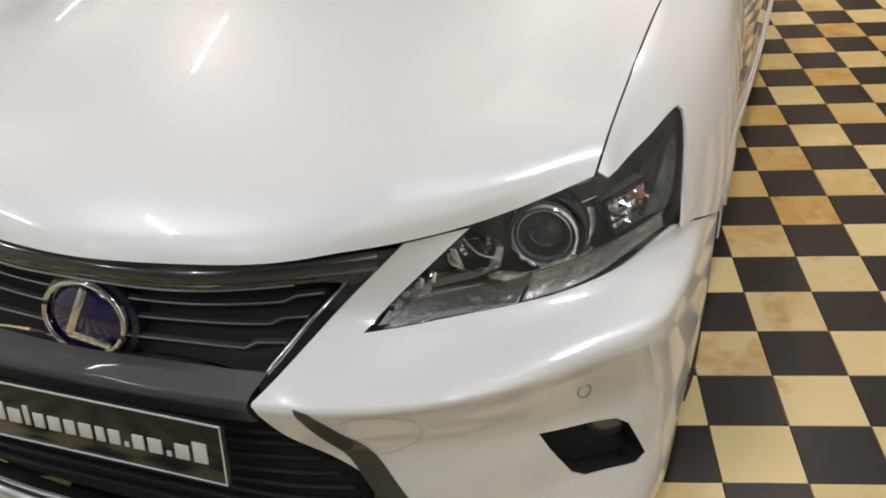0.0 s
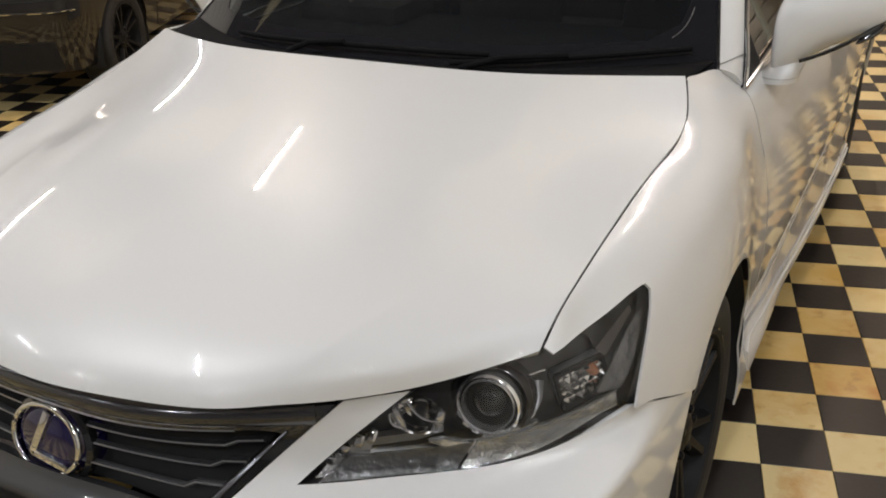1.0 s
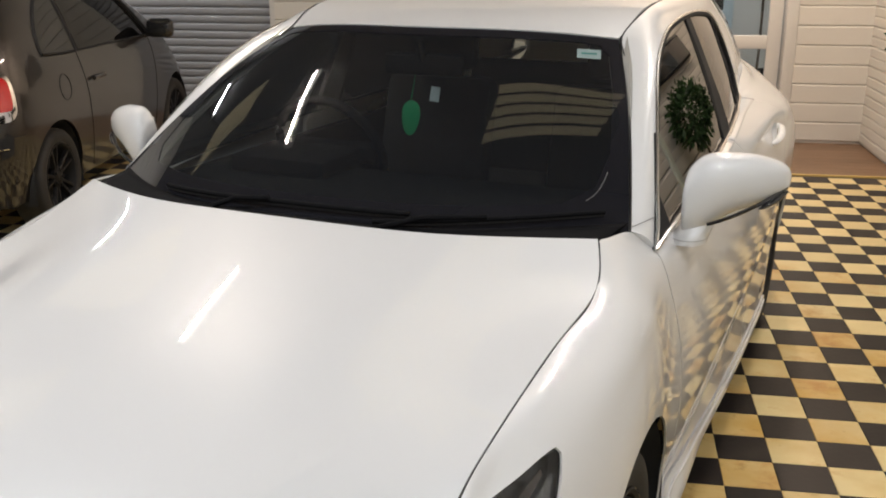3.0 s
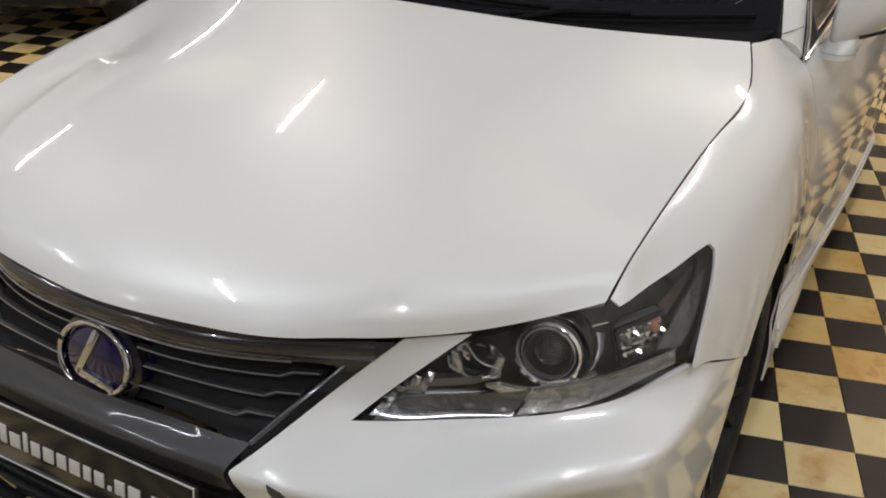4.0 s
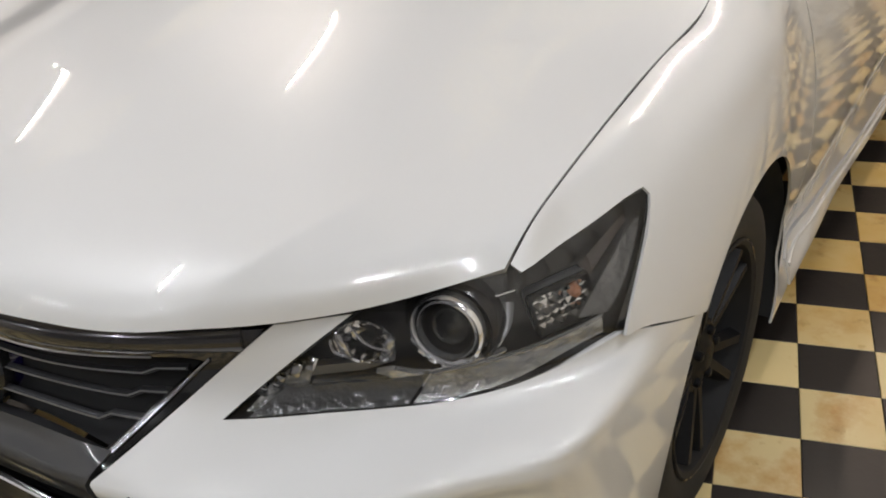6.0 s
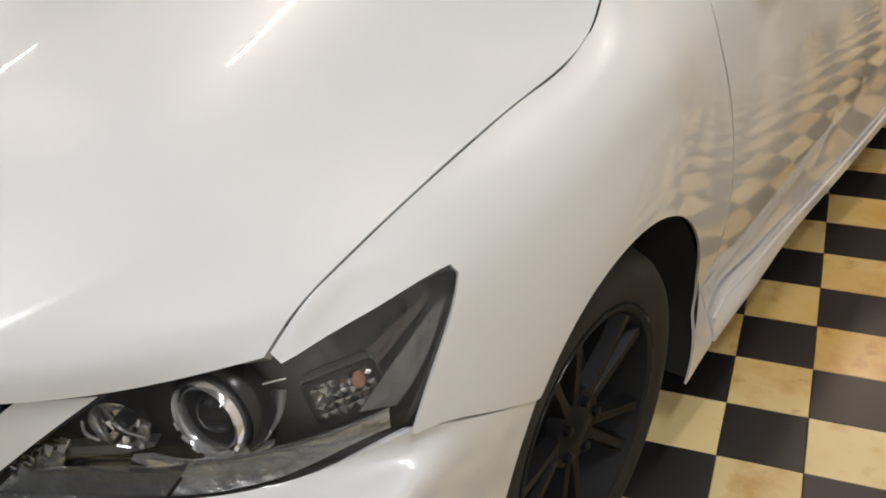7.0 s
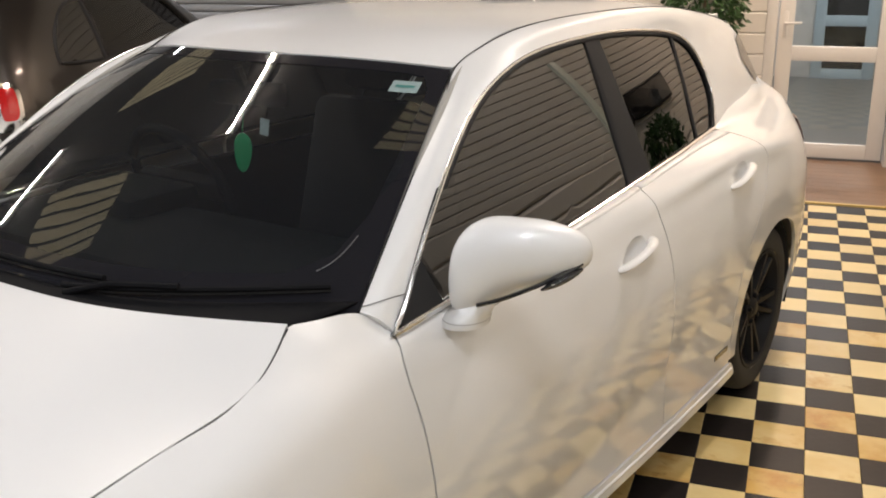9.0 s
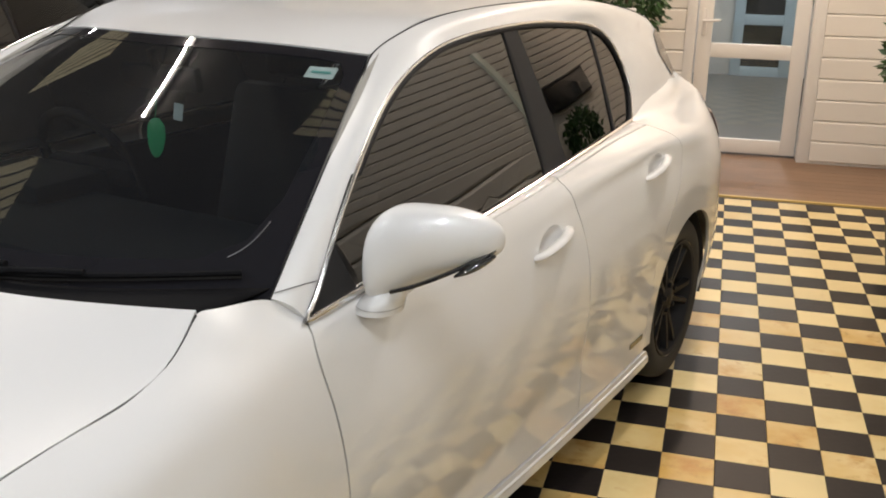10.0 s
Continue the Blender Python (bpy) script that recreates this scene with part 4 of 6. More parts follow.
    for ix in range(nx_):
        for iz in range(nz_):
            x0, x1 = -.040 + .080 * ix / nx_, -.040 + .080 * (ix + 1) / nx_
            z0, z1 = -.028 + .058 * iz / nz_, -.028 + .058 * (iz + 1) / nz_
            k = len(fv)
            fv += [box_m @ Vector(q) for q in ((x0, .0015, z0), (x1, .0015, z0), (x1, .0015, z1), (x0, .0015, z1),
                                               ((x0 + x1) / 2 + rnd.uniform(-.004, .004), -rnd.uniform(.001, .008), (z0 + z1) / 2 + rnd.uniform(-.004, .004)))]
            ff += [(k, k + 1, k + 4), (k + 1, k + 2, k + 4), (k + 2, k + 3, k + 4), (k + 3, k, k + 4)]
    mesh_ob("indicator_facets", fv, ff, FACET, house, "bright faceted reflector", smooth=False)
    bulb = lathe([(.0005, -.011), (.006, -.009), (.009, -.003), (.009, .004)], 16, "y")
    bmesh.ops.transform(bulb, matrix=box_m @ pose(.020 * s, -.004, .016), verts=bulb.verts)
    part("amber_bulb", bulb, AMBER, house, "amber bulb")
    for lo, hi in (((-.044, -.006, .029), (.044, .004, .036)), ((-.044, -.006, -.034), (.044, .004, -.028)), ((-.046, -.006, -.030), (-.039, .004, .032)), ((.039, -.006, -.030), (.046, .004, .032))):
        part("indicator_frame", boxed(lo, hi, .0025, box_m), GLOSSBLACK, house)
    # bright wing below the projector
    wing_r = front_ring(np.r_[curve([(.580, .645), (.615, .630), (.655, .625), (.70, .642), (.722, .660)], 16), curve([(.712, .656), (.68, .650), (.655, .640), (.628, .640), (.60, .648)], 16)])
    panel("lamp_wing", FRONT, [wing_r], .05, .008, WINGSATIN, house, depth=.012, lift=-.015, mirror=m, label="bright chrome wing")
    shelf = front_ring([(.462, .640), (.565, .640), (.60, .652), (.60, .660), (.555, .652), (.478, .650)])
    panel("lamp_shelf", FRONT, [shelf], .05, .008, LAMPGREY, house, depth=.02, lift=-.034, mirror=m)
    lowband = front_ring(np.r_[curve([(.445, .6105), (.50, .609), (.56, .609), (.62, .611)], 14), curve([(.64, .640), (.60, .636), (.55, .633), (.478, .634)], 14)])
    panel("lower_strip", FRONT, [lowband], .08, .01, SMOKE, house, depth=.008, lift=-.014, mirror=m, label="smoked lower strip")
    lowband = front_ring(np.r_[curve([(.625, .6115), (.69, .616), (.75, .626), (.812, .648)], 18), curve([(.808, .678), (.745, .656), (.69, .646), (.645, .641)], 18)])
    panel("light_strip", FRONT, [lowband], .08, .01, FROST, house, depth=.008, lift=-.012, mirror=m, label="grey frosted light strip")
    qq = front_ring(curve([(.645, .6425), (.69, .6475), (.745, .6575), (.808, .6795)], 18))
    part("strip_edge", tube((FRONT.at(qq[:, 0], qq[:, 1]) - FRONT.normal(qq[:, 0], qq[:, 1]) * .0115) * (s, 1, 1), .0013, False, 6), LAMPGREY, house, "grey edge of the light strip")
    tip = front_ring(np.r_[line((.436, .613), (.500, .616), 6), line((.500, .616), (.508, .652), 5)[1:], line((.508, .652), (.466, .643), 5)[1:], line((.466, .643), (.436, .613), 5)[1:-1]])
    panel("tip_reflector", FRONT, [tip], .05, .008, FROST, house, depth=.006, lift=-.026, mirror=m, label="pale corner reflector")
    sideband = front_ring(np.r_[line((.786, .684), (.803, .764), 10), curve([(.808, .768), (.8155, .735), (.8175, .70), (.813, .680)], 12)])
    panel("side_strip", FRONT, [sideband], .08, .01, SMOKE, house, depth=.008, lift=-.014, mirror=m, label="smoked grey side strip")
    brown = front_ring(np.r_[line((.768, .742), (.792, .778), 8), line((.797, .770), (.782, .725), 8)])
    panel("side_reflector", FRONT, [brown], .08, .01, BROWNLENS, house, depth=.006, lift=-.016, mirror=m, label="dark brown reflector strip")
    qq = front_ring(curve([(.60, .640), (.64, .632), (.68, .640), (.70, .652)], 14))
    base = FRONT.at(qq[:, 0], qq[:, 1]) - FRONT.normal(qq[:, 0], qq[:, 1]) * .02
    part("lamp_glint_trim", tube(base * (s, 1, 1), .0045, False, 8, .6), RINGCHROME, house)
    # Chrome rods added to draw the curved glints inside the lamp.
    for way, dep, r in (([(.683, .728), (.697, .732), (.714, .734)], .016, .0026), ([(.543, .713), (.552, .702), (.562, .690), (.578, .680), (.594, .676)], .022, .0024),
                        ([(.524, .694), (.530, .676), (.545, .668)], .024, .0022), ([(.712, .690), (.716, .675), (.708, .660)], .022, .0024)):
        q = front_ring(curve(way, 10))
        part("lamp_glint_trim", tube((FRONT.at(q[:, 0], q[:, 1]) - FRONT.normal(q[:, 0], q[:, 1]) * dep) * (s, 1, 1), r, False, 8, .7), RINGCHROME, house)
    for k, (x, z) in enumerate(((.452, .634), (.470, .640), (.488, .652), (.505, .66))):
        part("corner_reflector", boxed((-.007, -.004, -.010), (.007, .01, .010), .002, pose(*spot(x, z, .024), -12 * k, 20 * s, 20 * s)), CHROME, house)

# windscreen, scuttle, wipers
ws = np.r_[np.stack([np.linspace(-1.99, 1.99, 40), np.zeros(40)], 1), np.stack([np.full(20, 1.99), np.linspace(0, 1, 20)], 1)[1:],
           np.stack([np.linspace(1.99, -1.99, 40), np.ones(40)], 1)[1:], np.stack([np.full(20, -1.99), np.linspace(1, 0, 20)], 1)[1:-1]]
screen = panel("windscreen", WINDSCREEN, [ws], .1, .05, GLASS, car, depth=0, label="clear windscreen with a dark border")
screen.visible_shadow = False
hole = np.array([(-1.78, .17), *[(a, .115) for a in np.linspace(-1.6, 1.6, 17)], (1.78, .17), (1.86, .3), (1.87, .6), (1.86, .86), (1.78, .935),
                 *[(a, .95) for a in np.linspace(1.6, -1.6, 17)], (-1.78, .935), (-1.86, .86), (-1.87, .6), (-1.86, .3)])
panel("screen_border", WINDSCREEN, [ws, hole], .1, .05, BORDER, screen, depth=.004, lift=.0015, label="black screen border")
# Pale rod that stands for a reflection along the border's corner.
arc = np.array([(1.735, .120), (1.78, .140), (1.82, .175), (1.85, .225)])
pts = [p for a_, b_ in curve(arc, 20) for p in [WINDSCREEN.at([a_], [b_])[0] + WINDSCREEN.normal(np.array([a_]), np.array([b_]))[0] * .003]]
part("border_glint", tube(pts, .0009, False, 5), LAMPGREY, screen, "thin pale glint at the screen corner")
sc = [[((1 if a >= 0 else -1) * p[0], p[1], p[2]) for a, p in ((i, HOOD_ROWS[6][abs(i)]) for i in range(-4, 5))],
      [(x, y + .03, z - .012) for x, y, z in [((1 if i >= 0 else -1) * HOOD_ROWS[6][abs(i)][0], *HOOD_ROWS[6][abs(i)][1:]) for i in range(-4, 5)]],
      [tuple(WINDSCREEN.at([a], [.03])[0] + np.array((0, .0, .003))) for a in np.linspace(-1.98, 1.98, 9)]]
sheet("scuttle", [[(x, y + .004, z - .012) for x, y, z in sc[0]], sc[1], sc[2]], 40, 10, WIPERBLACK, car, .004, label="black plastic scuttle panel")


def screen_at(a, b, lift):
    return WINDSCREEN.at([a], [b])[0] + WINDSCREEN.normal(np.array([a]), np.array([b]))[0] * lift


for (a0, b0), (a1, b1), (pa, pb) in (((-1.1, .05), (.75, .065), (-.55, .01)), ((.55, .03), (1.84, .066), (.62, .006))):
    blade = [screen_at(a0 + (a1 - a0) * k / 12, b0 + (b1 - b0) * k / 12, .014 + .006 * math.sin(k / 12 * math.pi)) for k in range(13)]
    wiper = part("wiper", tube(blade, .007, False, 8, .9), WIPERBLACK, car, "black wiper blade")
    mid = screen_at((a0 + a1) / 2, (b0 + b1) / 2, .028)
    foot = screen_at(pa, pb, .02)
    part("wiper_arm", tube([foot, foot * .6 + mid * .4 + (0, 0, .012), mid], .007, False, 8), WIPERBLACK, wiper)
    part("wiper_rubber", tube([p - (0, 0, .008) for p in blade], .003, False, 6), RUBBER, wiper)

# roof, posts
rf = np.r_[np.stack([np.linspace(-1.985, 1.985, 50), np.zeros(50)], 1), np.stack([np.full(50, 1.985), np.linspace(0, 1, 50)], 1)[1:],
           np.stack([np.linspace(1.985, -1.985, 50), np.ones(50)], 1)[1:], np.stack([np.full(50, -1.985), np.linspace(1, 0, 50)], 1)[1:-1]]
roof = panel("roof", ROOF, [rf], .08, .02, PAINT, car, depth=.02, label="pearl white roof")
bm = bmesh.new()
for k in range(9):
    t = k / 8
    h = .045 * math.sin(min(1, t * 1.15) * math.pi / 2) * (1 if t < .9 else .85)
    box(bm, (-.016 + .010 * t, 3.44 + .014 * k, 1.405), (.016 - .010 * t, 3.456 + .014 * k, 1.415 + h), .003)
part("roof_fin", bm, PAINT, roof, "white shark-fin aerial")
n = len(RAIL) - 1
rl = np.r_[np.stack([np.linspace(0, n, 90), np.zeros(90)], 1), np.stack([np.full(8, n), np.linspace(0, 2, 8)], 1)[1:],
           np.stack([np.linspace(n, 0, 90), np.full(90, 1.97)], 1)[1:], np.stack([np.zeros(8), np.linspace(1.97, 0, 8)], 1)[1:-1]]
both("roof_rail", RAILS, [rl], .12, .2, PAINT, car, flip=-1 if RAILS.normal(np.array([5.]), np.array([1.]))[0][0] < 0 else 1, depth=.015,
     label="pearl white windscreen post and roof rail")
for s in (1, -1):
    pts = RAILS.at(np.linspace(0, 9, 60), np.full(60, 2.0)) * (s, 1, 1)
    part("roof_seal", tube(pts, .0020, False, 6), BLACK, roof, "black rubber seal")

for s in (1, -1):
    pts = np.array([RAILS.at([a_], [b_])[0] + np.array((.001, -.001, .0012)) for a_, b_ in zip(np.linspace(.07, .40, 12), np.linspace(1.95, .05, 12))])
    part("post_joint", tube(pts * (s, 1, 1), .0012, False, 5), LAMPGREY, car, "thin joint at the foot of the post")

# side windows
def window(points):
    return np.array(points)


top = curve(DLO_TOP, 120)


f_glass = window([*[tuple(p) for p in top[(top[:, 0] < 2.456)]], (2.456, 1.373), (2.44, .984), (2.107, .964), (1.7, .942), (1.395, .924)])
pil = window([(2.456, 1.378), (2.545, 1.379), (2.603, .990), (2.44, .984)])
r_glass = window([(2.545, 1.379), *[tuple(p) for p in top[(top[:, 0] > 2.55) & (top[:, 0] < 3.135) & (top[:, 1] > 1.2)]], (3.140, 1.335), (3.078, 1.0), (2.9, .998), (2.603, .990)])
q_glass = window([(3.160, 1.331), *[tuple(p) for p in top[(top[:, 0] > 3.175) & (top[:, 1] < 1.333)]], (3.299, 1.002), (3.098, 1.0)])
d_bar = window([(3.140, 1.335), (3.160, 1.331), (3.098, 1.0), (3.078, 1.0)])
for i, s in enumerate((1, -1)):
    m = s < 0
    for nm, rg, par, mt in (("front_window", f_glass, front_doors[i], CLEARGREEN if m else DARKGLASS), ("rear_window", r_glass, rear_doors[i], REARTINT), ("quarter_window", q_glass, rear_doors[i], REARTINT)):
        g = panel(nm, CABIN, [rg], .06, .04, mt, par, depth=0, lift=-.004, mirror=m, label="dark side window glass")
        g.visible_shadow = False
    panel("centre_post", CABIN, [pil], .04, .05, BLACK, front_doors[i], depth=.01, lift=.001, mirror=m, label="satin black door post")
    panel("window_bar", CABIN, [d_bar], .03, .05, BLACK, rear_doors[i], depth=.01, lift=.001, mirror=m)
    path = np.r_[curve(DLO_TOP, 90), np.array(DLO_LOW)]
    pts = (CABIN.at(path[:, 0], path[:, 1]) + CABIN.normal(path[:, 0], path[:, 1]) * .004 + np.array([(0, 0, .006 * (p[1] < 1.01)) for p in path])) * (s, 1, 1)
    part("window_trim", tube(pts, np.where(np.arange(len(path)) >= 90, .0070, .0046), True, 8), TRIMCHROME, front_doors[i], "chrome window surround")
    inner = path + np.array([(-.009 if p[0] > 2.4 else .008, -.008 if p[1] > 1.15 else .006) for p in path])
    pts = (CABIN.at(inner[:, 0], inner[:, 1]) + CABIN.normal(inner[:, 0], inner[:, 1]) * .0) * (s, 1, 1)
    part("window_seal", tube(pts, .0060, True, 8), BLACK, front_doors[i], "black window seal")
    # black corner ahead of the front window
    tri = window([(1.395, .928), (1.45, .988), (1.50, 1.035), (1.535, .940)])
    panel("mirror_corner", CABIN, [tri], .03, .03, BLACK, front_doors[i], depth=.006, lift=.0015, mirror=m, label="black corner piece")

for i, s in enumerate((1, -1)):
    for par, belt in ((front_doors[i], BELT), (rear_doors[i], BELT_R)):
        q = curve(belt, 24)
        q = q[q[:, 0] > 1.43]
        low_ = SIDE.at(q[:, 0], SIDE.solve_b(q[:, 0], 2, q[:, 1])) + np.array((0, 0, -.001))
        up_ = CABIN.at(q[:, 0], q[:, 1]) + np.array((0, 0, .002))
        mid_ = (low_ + up_) / 2 + np.array((.002, 0, .003))
        sheet("belt_shoulder", [low_ * (s, 1, 1), mid_ * (s, 1, 1), up_ * (s, 1, 1)], 24, 5, PAINT, par, .003, flip=s > 0)

# door handles and mirrors
for i, s in enumerate((1, -1)):
    for par, (y0, y1, z0, z1) in zip((front_doors[i], rear_doors[i]), HANDLES):
        n = 19
        ys, zs = np.linspace(y0, y1, n), np.linspace(z0, z1, n)
        sv = SIDE.solve_b(ys, 2, zs)
        base, nr = SIDE.at(ys, sv), SIDE.normal(ys, sv, -1)
        t = np.linspace(0, 1, n)
        off = -.006 + .030 * np.clip(np.sin(t * math.pi), 0, 1) ** .45
        pts = (base + nr * off[:, None]) * (s, 1, 1)
        hd = part("door_handle", tube(pts, .0145, False, 12, .62), PAINT, par, "pearl white pull handle")
        oval = dish(y0, y1, z0, z1)
        ab, ctr = side_ring(oval), side_ring(oval.mean(0)[None])[0]
        verts, faces = [], []
        for q, dep in ((1.0, 0), (.94, .004), (.8, .013), (.55, .022), (.25, .026), (.02, .027)):
            r = ctr + (ab - ctr) * q
            verts += list((SIDE.at(r[:, 0], r[:, 1]) - SIDE.normal(r[:, 0], r[:, 1], -1) * dep) * (s, 1, 1))
        k = len(ab)
        for a in range(5):
            faces += [(a * k + b, a * k + (b + 1) % k, (a + 1) * k + (b + 1) % k, (a + 1) * k + b) for b in range(k)]
        mesh_ob("handle_dish", verts, faces if s < 0 else [f[::-1] for f in faces], PAINT, hd)

MIR_ROWS = [  # across: x; height of the middle, half height, half depth
    (.8105, .990, .030, .018), (.8125, .988, .062, .040), (.820, .993, .088, .056), (.843, 1.003, .104, .066), (.875, 1.018, .100, .072), (.915, 1.036, .081, .072),
    (.955, 1.044, .070, .066), (.995, 1.048, .056, .056), (1.022, 1.050, .042, .044), (1.038, 1.050, .028, .030), (1.044, 1.050, .012, .014)]
for i, s in enumerate((1, -1)):
    bm = bmesh.new()
    rings = []
    secs = curve([(x, 1.555 + .105 * (x - .8) / .24, z, h, d) for x, z, h, d in MIR_ROWS], 34)
    for x, y, z, h, d in secs:
        ring = []
        for k in range(28):
            a = k * math.tau / 28
            c, sn = math.cos(a), math.sin(a)
            r = .85 if sn < 0 else 1.0
            back = .55 if c > 0 else 1.0
            ring.append(bm.verts.new((s * x, y + d * back * math.copysign(abs(c) ** .8, c), z + h * r * math.copysign(abs(sn) ** .85, sn))))
        rings.append(ring)
    for q, r in zip(rings, rings[1:]):
        for k in range(28):
            bm.faces.new((q[k], q[(k + 1) % 28], r[(k + 1) % 28], r[k]))
    bm.faces.new(rings[0])
    bm.faces.new(rings[-1])
    mir = part("wing_mirror", bm, PAINT, front_doors[i], "pearl white wing mirror", angle=60)
    bm = bmesh.new()
    rings = []
    for z, cx, cy, rx, ry in ((.902, .827, 1.553, .047, .058), (.914, .830, 1.554, .0455, .056), (.924, .835, 1.556, .043, .052), (.930, .840, 1.558, .041, .047), (.942, .846, 1.561, .039, .040), (.955, .850, 1.565, .036, .034)):
        rings.append([bm.verts.new((s * (cx + rx * math.cos(k * math.tau / 24)), cy + ry * math.sin(k * math.tau / 24), z)) for k in range(24)])
    for q, r in zip(rings, rings[1:]):
        for k in range(24):
            bm.faces.new((q[k], q[(k + 1) % 24], r[(k + 1) % 24], r[k]))
    part("mirror_foot", bm, PAINT, mir)
    part("foot_joint", tube([(s * (.830 + .0460 * math.cos(k * math.tau / 24)), 1.554 + .0566 * math.sin(k * math.tau / 24), .9140) for k in range(24)], .0010, True, 5), SEAM, mir)
    low_pts = curve([(s * .875, 1.522, .955), (s * .915, 1.533, .970), (s * .955, 1.555, .988), (s * 1.0, 1.590, 1.012), (s * 1.036, 1.64, 1.036)], 18)
    part("mirror_lamp", tube(low_pts, .0065, False, 8, .7), GLOSSBLACK, mir, "black underside trim strip")
    part("mirror_indicator", tube([p + np.array((s * .003, -.003, -.010)) for p in low_pts[10:]], np.array((.003, .0065, .0090, .0105, .0105, .0095, .0075, .0040)), False, 10, .8), GLOSSBLACK, mir, "smoked indicator lens")
    part("indicator_edge", tube([p + np.array((s * .004, -.011, -.009)) for p in low_pts[12:17]], .0016, False, 6), CHROME, mir, "bright edge of the indicator")
    part("mirror_glass", boxed((-.062, -.002, -.036), (.062, .002, .042), .002, pose(s * .915, 1.650, 1.038, 0, 0, 24 * s)), CHROME, mir)

# wheels
def wheel_mesh(car):
    w = part("wheel", lathe([(.205, -.20), (.205, -.06), (.212, -.02), (.222, -.006), (.226, .0), (.222, .004), (.212, .0), (.206, -.02), (.200, -.05), (.20, -.20)], 64), BLACK, car, "black multi-spoke alloy wheel")
    part("tyre", lathe([(.222, -.19), (.25, -.205), (.29, -.205), (.308, -.195), (.3145, -.17), (.3155, -.10), (.3145, -.035), (.308, -.012), (.296, .002), (.27, .008), (.245, .006), (.228, .0), (.224, -.01)], 72), RUBBER, w, "black low-profile tyre")
    for k in range(5):
        for d in (-11, 11):
            bm = bmesh.new()
            sh = [(.035, .020, -.028, -.05), (.09, .016, -.020, -.045), (.15, .0135, -.012, -.035), (.205, .017, -.006, -.03)]
            rr = []
            for r, h, x1, x0 in sh:
                rr.append([bm.verts.new((x1, -h * .55, r)), bm.verts.new((x1, h * .55, r)), bm.verts.new((x0, h, r)), bm.verts.new((x0, -h, r))])
            for q, r in zip(rr, rr[1:]):
                for j in range(4):
                    bm.faces.new((q[j], q[(j + 1) % 4], r[(j + 1) % 4], r[j]))
            bmesh.ops.transform(bm, matrix=pose(0, 0, 0, 72 * k + d, 0, 0), verts=bm.verts)
            part("spoke", bm, RIM, w, angle=25)
        a = radians(72 * k + 36)
        bm = lathe([(.0095, -.035), (.0095, -.014), (.006, -.011), (.0005, -.011)], 12)
        bmesh.ops.transform(bm, matrix=pose(0, .052 * math.sin(a), .052 * math.cos(a)), verts=bm.verts)
        part("wheel_nut", bm, RIM, w)
    part("hub", lathe([(.0005, -.012), (.028, -.013), (.034, -.018), (.070, -.026), (.075, -.05)], 40), RIM, w)
    part("brake_disc", lathe([(.06, -.09), (.145, -.09), (.148, -.094), (.148, -.11), (.06, -.11)], 40), LINER, w, "dark brake disc")
    part("rim_lip", lathe([(.209, -.010), (.222, -.002), (.2265, .0035), (.2275, .001), (.2265, -.004)], 64), GLOSSBLACK, w, "glossy black rim lip")
    return w


w0 = wheel_mesh(car)
w0.matrix_basis = pose(.842, .912, .3155, 20, 0, 0)
copy_thing(w0, pose(.848, 3.50, .3155, 44, 0, 0))
copy_thing(w0, pose(-.842, .912, .3155, 10, 0, 180))
copy_thing(w0, pose(-.848, 3.50, .3155, 50, 0, 180))
for k, (cy, cz, r) in enumerate(ARCH):
    for s in (1, -1):
        bm = bmesh.new()
        a = np.linspace(-.38 if k == 0 else -.22, math.pi + .22, 40)
        rows = [[bm.verts.new((s * (x + .012 * max(0, math.cos(t)) * (x > .83)), cy + (r + .006) * math.cos(t), cz + (r + .006) * math.sin(t))) for t in a] for x in (.50, .64, .80, .836)]
        for p, q in zip(rows, rows[1:]):
            for j in range(39):
                bm.faces.new((p[j], p[j + 1], q[j + 1], q[j]))
        bm.faces.new(rows[0])
        part("arch_liner", bm, LINER, car, "black wheel arch liner")

# tail: tailgate, rear bumper, rear screen, lamps
tg = [[(x * w, y - bow * abs(x) ** k, z - dz * abs(x) ** 2) for x in np.linspace(-1, 1, 9)] for w, y, bow, k, z, dz in
      ((.478, 4.10, .15, 2, 1.352, .037), (.520, 4.16, .10, 2, 1.21, 0), (.540, 4.25, .05, 2, 1.055, 0), (.652, 4.30, .085, 4, .95, 0),
       (.728, 4.33, .115, 4, .80, 0), (.780, 4.35, .135, 4, .60, 0), (.775, 4.33, .115, 4, .30, 0))]
gate = sheet("tailgate", tg, 40, 50, PAINT, car, .01, flip=True, label="pearl white tailgate and rear bumper")
gl = [[(x * .478, 4.106 - .15 * abs(x) ** 2, 1.340 - .037 * abs(x) ** 2) for x in np.linspace(-1, 1, 9)], [(x * .520, 4.166 - .10 * abs(x) ** 2, 1.21) for x in np.linspace(-1, 1, 9)],
      [(x * .537, 4.255 - .05 * abs(x) ** 2, 1.065) for x in np.linspace(-1, 1, 9)]]
sheet("rear_screen", gl, 20, 10, GLOSSBLACK, gate, .01, flip=True, label="dark rear screen")
